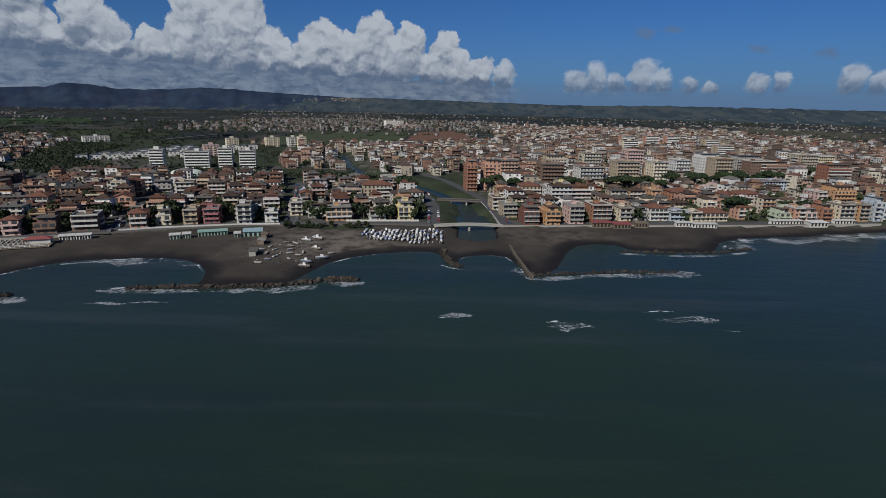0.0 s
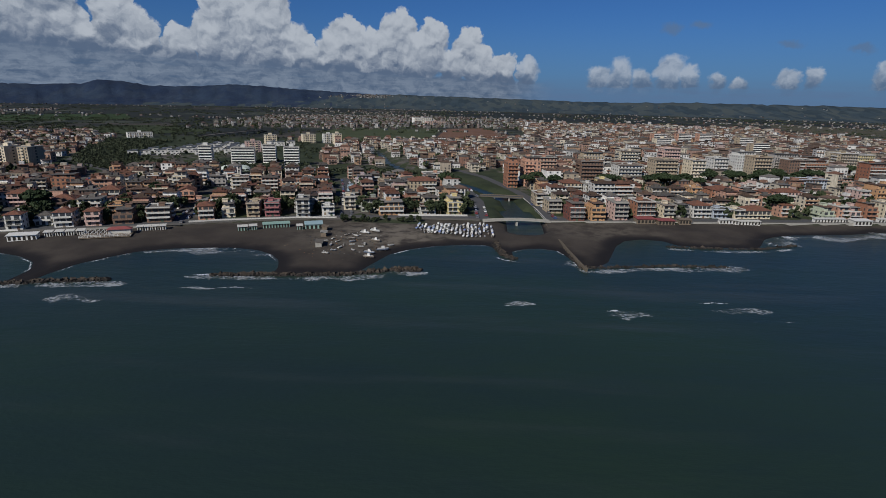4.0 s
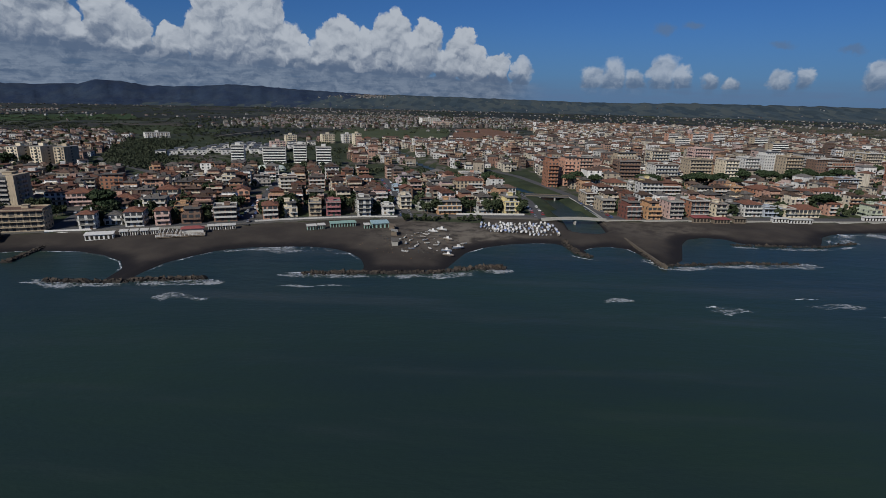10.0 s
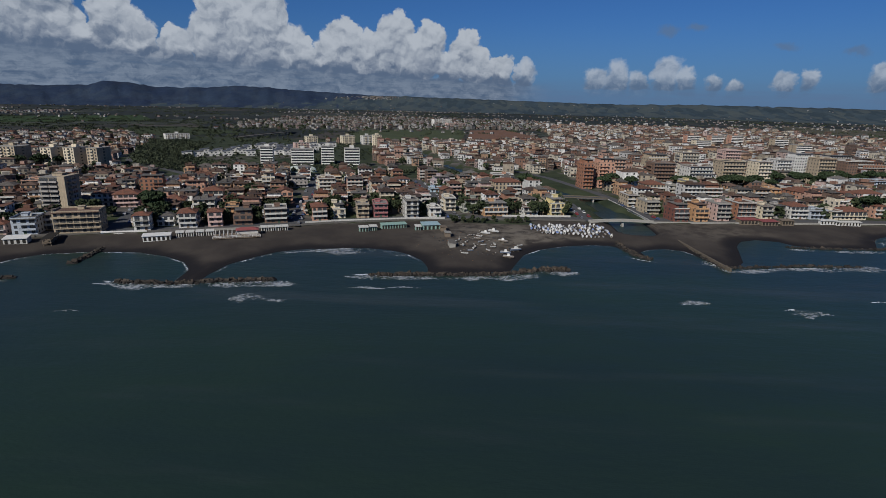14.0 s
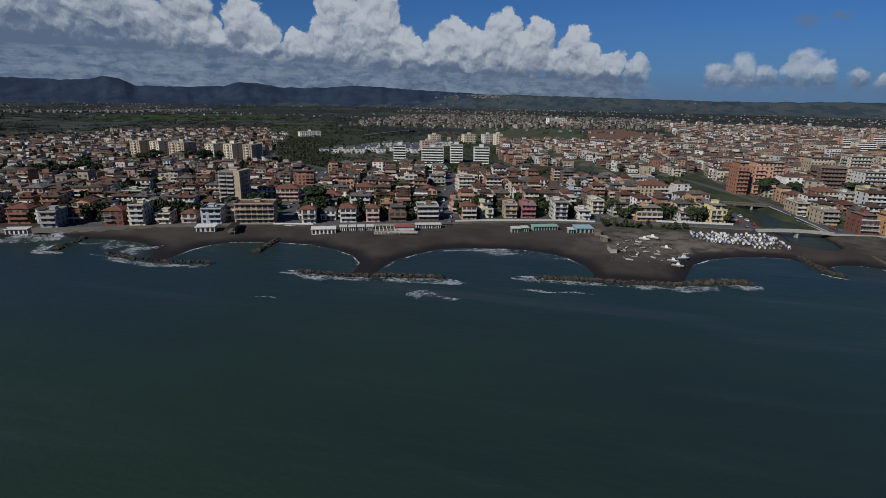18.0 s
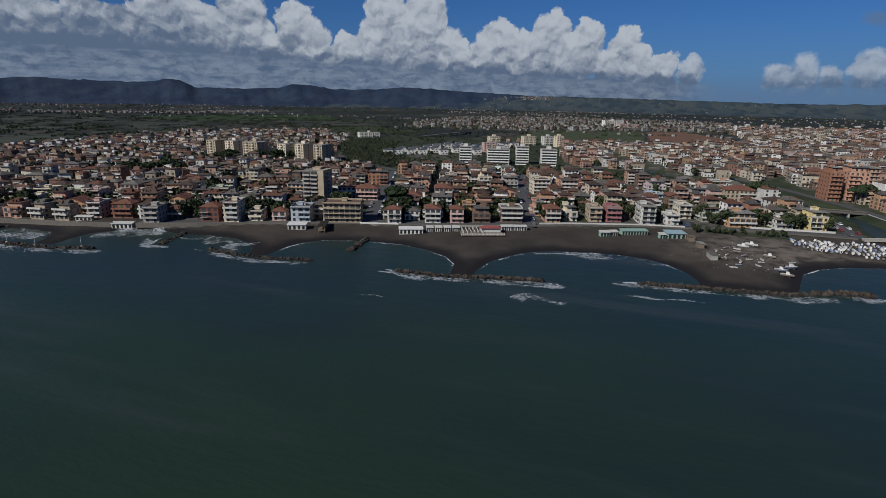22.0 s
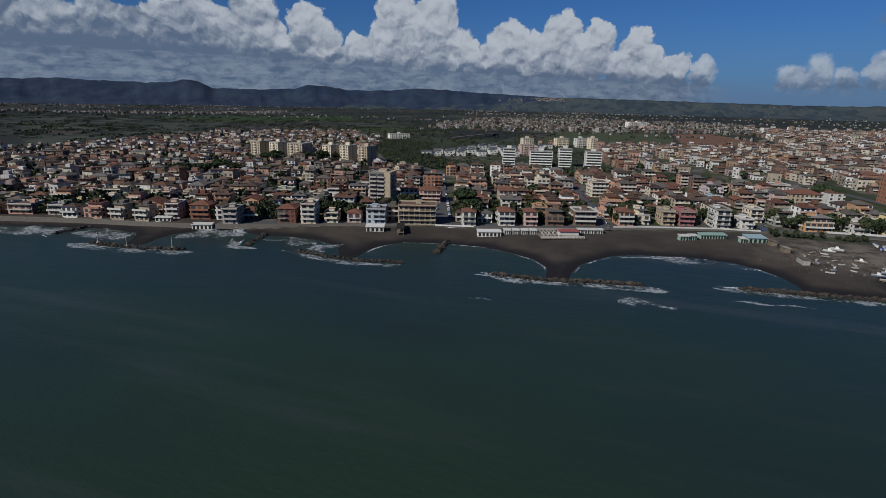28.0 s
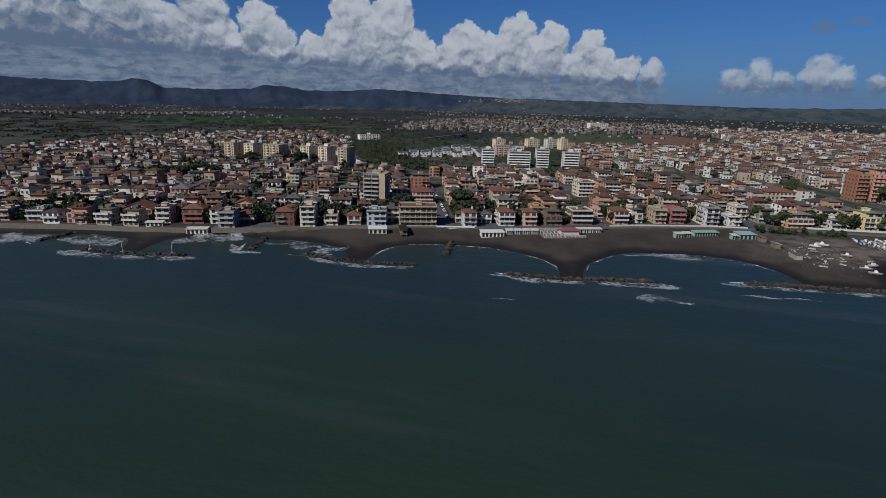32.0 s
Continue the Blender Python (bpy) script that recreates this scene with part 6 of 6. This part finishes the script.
# ---- boats, beach huts and cars ----
def boat(length, style, seed):
    rng = random.Random(seed)
    ob = thing("boat", 0, 0, -70, 0, "", "boat", "boats on the beach")
    w, g = length * 0.34, Geo()
    ribs = ((-0.5, 0.78, 0.10), (-0.2, 1.0, 0.0), (0.15, 0.92, 0.02), (0.38, 0.55, 0.12), (0.5, 0.06, 0.3))
    for u, k, lift in ribs:
        for v, z in ((-1, 1.0), (-0.75, 0.35), (0, 0.0), (0.75, 0.35), (1, 1.0)):
            g.v.append((u * length, v * k * w / 2, length * 0.2 * (z * (1 - lift) + lift) + 0.25))
    for i in range(4):
        g.f += [(i * 5 + j, (i + 1) * 5 + j, (i + 1) * 5 + j + 1, i * 5 + j + 1) for j in range(4)]
    g.f.append((4, 3, 2, 1, 0))
    part("hull", g, M_HULL, ob)
    d = Geo()
    top = length * 0.2 + 0.2
    d.v = [(u * length * 0.97, s * k * w / 2 * 0.95, top) for u, k, _ in ribs for s in (-1, 1)]
    d.f = [(2 * i, 2 * i + 2, 2 * i + 3, 2 * i + 1) for i in range(4)]
    part("deck", d, M_OLD_WHITE, ob)
    if style == "cover":
        part("cover", Geo().hip(-length * 0.46, length * 0.3, -w * 0.46, w * 0.46, top + 0.25, 0.45), M_CANVAS, ob)
    elif style == "cabin":
        cabin = part("cabin", Geo().hull([(-0.1 * length, -w * 0.3, top), (0.22 * length, -w * 0.26, top), (0.22 * length, w * 0.26, top), (-0.1 * length, w * 0.3, top), (-0.1 * length, -w * 0.27, top + 1.3), (0.1 * length, -w * 0.24, top + 1.3), (0.1 * length, w * 0.24, top + 1.3), (-0.1 * length, w * 0.27, top + 1.3)],
                                 [(4, 5, 6, 7), (0, 1, 5, 4), (1, 2, 6, 5), (2, 3, 7, 6), (3, 0, 4, 7)]), M_WHITE, ob)
        part("windscreen", Geo().hull([(0.225 * length, -w * 0.24, top + 0.15), (0.225 * length, w * 0.24, top + 0.15), (0.11 * length, w * 0.22, top + 1.25), (0.11 * length, -w * 0.22, top + 1.25)], [(0, 1, 2, 3)]), M_GLASS, cabin)
        part("engine", Geo().box(-length * 0.55, -length * 0.49, -0.3, 0.3, top - 0.5, top + 0.7), M_RUBBER, ob)
    else:
        for u in (-0.25, 0.05):
            part("thwart", Geo().box(u * length - 0.15, u * length + 0.15, -w * 0.42, w * 0.42, top + 0.02, top + 0.08), M_WOOD, ob)
    part("cradle", Geo().box(-length * 0.3, -length * 0.24, -w * 0.4, w * 0.4, 0, 0.35), M_WOOD, ob)
    part("cradle", Geo().box(length * 0.15, length * 0.21, -w * 0.35, w * 0.35, 0, 0.35), M_WOOD, ob)
    return ob


COVERED = [boat(n, "cover", i) for i, n in enumerate((5.2, 6.0, 4.6))]
CABIN = [boat(n, "cabin", 10 + i) for i, n in enumerate((6.6, 7.6))]
OPEN = [boat(n, "open", 20 + i) for i, n in enumerate((3.6, 4.3))]
rng = random.Random(33)
for j in range(6):
    for i in range(20):
        x, y = -46 + i * 2.35, 314 - j * 4.9 + i * 0.12
        if (j == 5 and i < 12) or (j >= 4 and i < 2) or rng.random() < 0.1:
            continue
        ob = copy_thing(rng.choice(COVERED + CABIN[:1] + OPEN[:1]), pose(x + rng.uniform(-0.4, 0.4), y + rng.uniform(-0.7, 0.7), ground_at(x, y), 0, 0, 80 + rng.uniform(-12, 12)))
        ob.scale = (0.78,) * 3
        tagged(ob, "white boat under a cover, parked in tight rows on the beach", group="stored boats")
for x, y, a, big in ((-75, 287, -20, 1), (-70, 292, -28, 1), (-80, 274, -15, 0), (-66, 271, -25, 1), (-66, 250, -12, 1), (-60, 257, 20, 1), (-65, 243, -15, 1), (-57, 266, 30, 0), (-72, 259, 0, 0), (-82, 254, 70, 0), (-77, 261, 10, 0), (-86, 266, 60, 0), (-88, 259, 95, 0), (-78, 267, 35, 0), (-84, 248, 10, 0), (-90, 272, 80, 0), (-79, 280, 150, 0), (-71, 264, 100, 0), (-84, 281, 40, 0), (-75, 252, 130, 0), (-93, 266, 15, 0), (-87, 243, 170, 0)):
    ob = copy_thing(rng.choice(CABIN if big else OPEN), pose(x, y, ground_at(x, y), 0, 0, a))
    ob.scale = (0.85,) * 3
    tagged(ob, "white motor boat with a small cabin, hauled up on sand" if big else "small open wooden boat lying on dark sand")
for o in COVERED + CABIN + OPEN:
    for k in list(o.children_recursive) + [o]:
        bpy.data.objects.remove(k)


def hut(x, y, turn, w, d, h, mat, roof_mat, label, bays=2, group="beach huts", category="beach hut"):
    ob = thing("beach_hut", x, y, ground_at(x, y), turn, label, category, group)
    part("wall", Geo().box(-w / 2, w / 2, -d / 2, d / 2, -0.8, h), mat, ob)
    part("roof", Geo().hull([(-w / 2 - 0.4, -d / 2 - 0.7, h), (w / 2 + 0.4, -d / 2 - 0.7, h), (w / 2 + 0.4, d / 2 + 0.3, h + 0.5), (-w / 2 - 0.4, d / 2 + 0.3, h + 0.5), (-w / 2 - 0.4, -d / 2 - 0.7, h + 0.15), (w / 2 + 0.4, -d / 2 - 0.7, h + 0.15), (w / 2 + 0.4, d / 2 + 0.3, h + 0.65), (-w / 2 - 0.4, d / 2 + 0.3, h + 0.65)],
                           [(3, 2, 1, 0), (4, 5, 6, 7), (0, 1, 5, 4), (1, 2, 6, 5), (2, 3, 7, 6), (3, 0, 4, 7)]), roof_mat, ob)
    for k in range(bays):
        cx = -w / 2 + w * (k + 0.5) / bays
        part("door", Geo().box(cx - min(0.7, w / bays * 0.3), cx + min(0.7, w / bays * 0.3), -d / 2 - 0.06, -d / 2 + 0.05, 0.05, min(2.1, h - 0.3)), M_DARK, ob)
    return ob


for i in range(4):
    hut(-241 + i * 4.6, 258.5 + i * 1.9, 22, 3.6, 3.0, 2.4, M_WHITE, M_OLD_WHITE, "white wooden beach cabin with dark doors", 3)
for i in range(4):
    hut(-202 + i * 3.6, 277.5 + i * 1.4, 22, 2.9, 2.8, 2.3, M_WHITE, M_OLD_WHITE, "white wooden beach cabin with dark doors", 2)
hut(-250, 252, 22, 13, 5, 2.6, M_WHITE, M_WHITE, "long low white bathing pavilion on the sand", 6)
hut(-146, 285, 22, 5, 3, 2.5, M_TEAL, M_OLD_WHITE, "faded green beach cabin with open dark bays", 3)
hut(-141, 288, 22, 4, 3, 2.5, M_TEAL, M_OLD_WHITE, "faded green beach cabin with open dark bays", 3)
hut(-130, 296, 22, 15, 4, 2.4, M_TEAL, M_TEAL, "long faded green row of beach cabins", 9)
hut(-108, 298, 18, 10, 7, 2.8, M_TEAL, M_TEAL_ROOF, "green beach bar with a pale sheet roof", 4)
hut(-115, 293, 18, 3, 3, 2.3, M_TEAL, M_OLD_WHITE, "small faded green kiosk", 2)
hut(-313, 236, 22, 10, 6, 2.6, M_OLD_WHITE, M_WHITE, "beach kiosk with a broad white sheet roof", 4)
hut(-408, 206, 24, 11, 4, 2.6, M_WHITE, M_OLD_WHITE, "low white beach house above the sand", 5)
hut(-434, 204, 20, 9, 3, 2.0, M_OLD_WHITE, M_OLD_WHITE, "low white beach sheds", 4)
for i in range(13):
    hut(152 + i * 2.15, 345.3 + i * 0.15, 6, 1.7, 2.6, 2.3, M_WHITE, M_OLD_WHITE, "narrow white bathing cabin in a row", 1)
for i in range(10):
    hut(221 + i * 2.3, 358 + i * 0.3, 8, 1.8, 2.6, 2.3, M_WHITE, M_OLD_WHITE, "narrow white bathing cabin in a row", 1)
hut(252, 359, 8, 13, 6, 2.6, M_OLD_WHITE, M_WHITE, "white beach bar with a low roof", 5)
for i in range(7):
    hut(268 + i * 2.3, 364.5 + i * 0.3, 8, 1.8, 2.6, 2.3, M_WHITE, M_OLD_WHITE, "narrow white bathing cabin in a row", 1)
hut(101, 341, 6, 12, 6, 2.8, M_WOOD, M_RED_ROOF, "dark beach restaurant with a dull red roof", 5)
hut(114, 340, 6, 11, 6, 2.5, M_WOOD, M_RED_ROOF, "dark beach restaurant with a dull red roof", 5)
hut(127, 342, 6, 8, 5, 2.4, M_WOOD, M_WOOD, "dark wooden beach shelter", 4)
hut(-97, 279, 100, 5, 3, 2.2, M_WOOD, M_CONCRETE, "weathered grey fishermen's shed on the sand", 2)
hut(-94, 258, 100, 7, 3.2, 2.2, M_CONCRETE, M_WALL_STONE, "weathered pale fishermen's shed on the sand", 3)
hut(-100, 293, 100, 5, 3, 2.2, M_WOOD, M_WOOD, "dark wooden fishermen's shed on the sand", 2)
gear = Geo()
gear_rng = random.Random(55)
for _ in range(200):
    x, y = gear_rng.gauss(-84, 9), gear_rng.gauss(265, 14)
    if ground_at(x, y) < 0.7:
        continue
    s, z = gear_rng.uniform(0.12, 0.38), ground_at(x, y)
    m = Matrix.Translation((x, y, z)) @ Matrix.Rotation(gear_rng.uniform(0, 3.1), 4, "Z")
    gear.turned(m, Geo().box(-s * gear_rng.uniform(0.5, 2.6), s, -s * 0.5, s * 0.5, -0.1, s * gear_rng.uniform(0.4, 1.0)))
single("fishing_gear", gear, many_coloured("old_fishing_gear", [(0.04, 0.035, 0.03), (0.10, 0.08, 0.06), (0.35, 0.34, 0.32), (0.05, 0.06, 0.07), (0.16, 0.09, 0.05)], True), "crates, nets and timber strewn over the sand", "fishing gear", kind="stuff")

deck = thing("beach_terrace", -211, 264, ground_at(-211, 264), 22, "white-railed timber restaurant terrace on the sand", "terrace")
part("floor", Geo().box(-13, 11, -7, 5, 0.4, 0.7), M_WOOD, deck)
part("pavilion_wall", Geo().box(-1, 10, 0.5, 4.5, 0.704, 3.0), M_OLD_WHITE, deck)
part("pavilion_roof", Geo().hip(-1.6, 10.6, -0.4, 5.2, 3.2, 1.1), M_RED_ROOF, deck, "dull dark red roof")
for i in range(13):
    part("post", Geo().box(-13 + i * 2 - 0.08, -13 + i * 2 + 0.08, -7, -6.84, 0.704, 1.9), M_WHITE, deck)
part("rail", Geo().box(-13, 11, -7.02, -6.82, 1.9, 2.06), M_WHITE, deck)
part("rail", Geo().box(-13, 11, -7.01, -6.83, 1.25, 1.4), M_WHITE, deck)
for i in range(6):
    x = -12 + i * 2.1
    part("pergola_beam", Geo().box(x, x + 0.25, -6.6, 4.4, 2.7, 2.9), M_WHITE, deck)
    for y in (-6.5, -1.2, 4.2):
        part("pergola_post", Geo().box(x + 0.04, x + 0.2, y, y + 0.16, 0.704, 2.7), M_WHITE, deck)
for i in range(5):
    part("pile", Geo().box(-12 + i * 5.5, -11.7 + i * 5.5, -6.5, -6.2, -1.5, 0.4), M_WOOD, deck)
jetty = thing("beach_structure", -299, 240, ground_at(-299, 240), 22, "dark timber beach structure on piles", "shelter")
part("floor", Geo().box(-2, 2, -6, 8, 0.9, 1.15), M_WOOD, jetty)
for i in range(4):
    for s in (-1.8, 1.6):
        part("pile", Geo().box(s, s + 0.25, -5.8 + i * 4.4, -5.5 + i * 4.4, -1.5, 3.2), M_WOOD, jetty)
part("canopy", Geo().box(-2.3, 2.3, -6.3, 8.3, 3.2, 3.4), M_DARK, jetty)


def car(seed):
    rng = random.Random(seed)
    ob = thing("car", 0, 0, -80, 0, "", "car", "parked cars")
    side = ((-2.1, 0.35), (2.1, 0.35), (2.15, 0.8), (1.3, 0.95), (-1.9, 1.0), (-2.15, 0.8))
    g = Geo().hull([(x, -0.86, z) for x, z in side] + [(x, 0.86, z) for x, z in side], [tuple(range(6)), tuple(range(11, 5, -1))] + [(i, i + 6, (i + 1) % 6 + 6, (i + 1) % 6) for i in range(6)])
    roof = ((0.55, 1.45), (-1.35, 1.47))
    g.hull([(roof[0][0], -0.62, 1.44), (roof[0][0], 0.62, 1.44), (roof[1][0], 0.62, 1.46), (roof[1][0], -0.62, 1.46), (0.5, -0.6, 1.5), (0.5, 0.6, 1.5), (-1.3, 0.6, 1.5), (-1.3, -0.6, 1.5)], [(3, 2, 1, 0), (4, 5, 6, 7), (0, 1, 5, 4), (1, 2, 6, 5), (2, 3, 7, 6), (3, 0, 4, 7)])
    part("body", g, M_CARS, ob)
    part("cabin_glass", Geo().hull([(1.25, -0.78, 0.95), (1.25, 0.78, 0.95), (-1.85, 0.78, 0.99), (-1.85, -0.78, 0.99), (0.55, -0.62, 1.44), (0.55, 0.62, 1.44), (-1.35, 0.62, 1.46), (-1.35, -0.62, 1.46)], [(4, 5, 6, 7), (0, 1, 5, 4), (1, 2, 6, 5), (2, 3, 7, 6), (3, 0, 4, 7)]), M_GLASS, ob)
    for sx in (-1.3, 1.35):
        for sy in (-0.9, 0.72):
            part("wheel", Geo().rod((sx, sy, 0.33), (sx, sy + 0.18, 0.33), 0.33, 10), M_RUBBER, ob)
    return ob


proto = car(1)
rng = random.Random(5)
spots = []
for line, half in STREETS[:5]:
    for i, (x, y) in enumerate(resample(line, 6.4)[1:-1]):
        a = resample(line, 6.4)
        p, q = a[i], a[i + 2]
        d = Vector((q[0] - p[0], q[1] - p[1])).normalized()
        for s in (-1, 1):
            if rng.random() < (0.75 if half == 4.2 else 0.45):
                spots.append((x - d.y * (half - 1.3) * s, y + d.x * (half - 1.3) * s, math.degrees(math.atan2(d.y, d.x)) + rng.choice((0, 180))))
for line in (resample(near_a[2:], 7.5), resample(near_b, 7.5)):
    for p, q in zip(line[1:], line[2:]):
        d = Vector((q[0] - p[0], q[1] - p[1])).normalized()
        if rng.random() < 0.4:
            spots.append((p[0] - d.y * 5.6, p[1] + d.x * 5.6, math.degrees(math.atan2(d.y, d.x))))
for i in range(30):
    spots.append((rng.uniform(-40, -2), rng.uniform(528, 575), rng.choice((20, 110))))
for x, y, a in spots[:125]:
    if ground_at(x, y) > 2.8:
        tagged(copy_thing(proto, pose(x, y, 3.08, 0, 0, a)), "parked car at the kerb of a town street")
for o in list(proto.children_recursive) + [proto]:
    bpy.data.objects.remove(o)
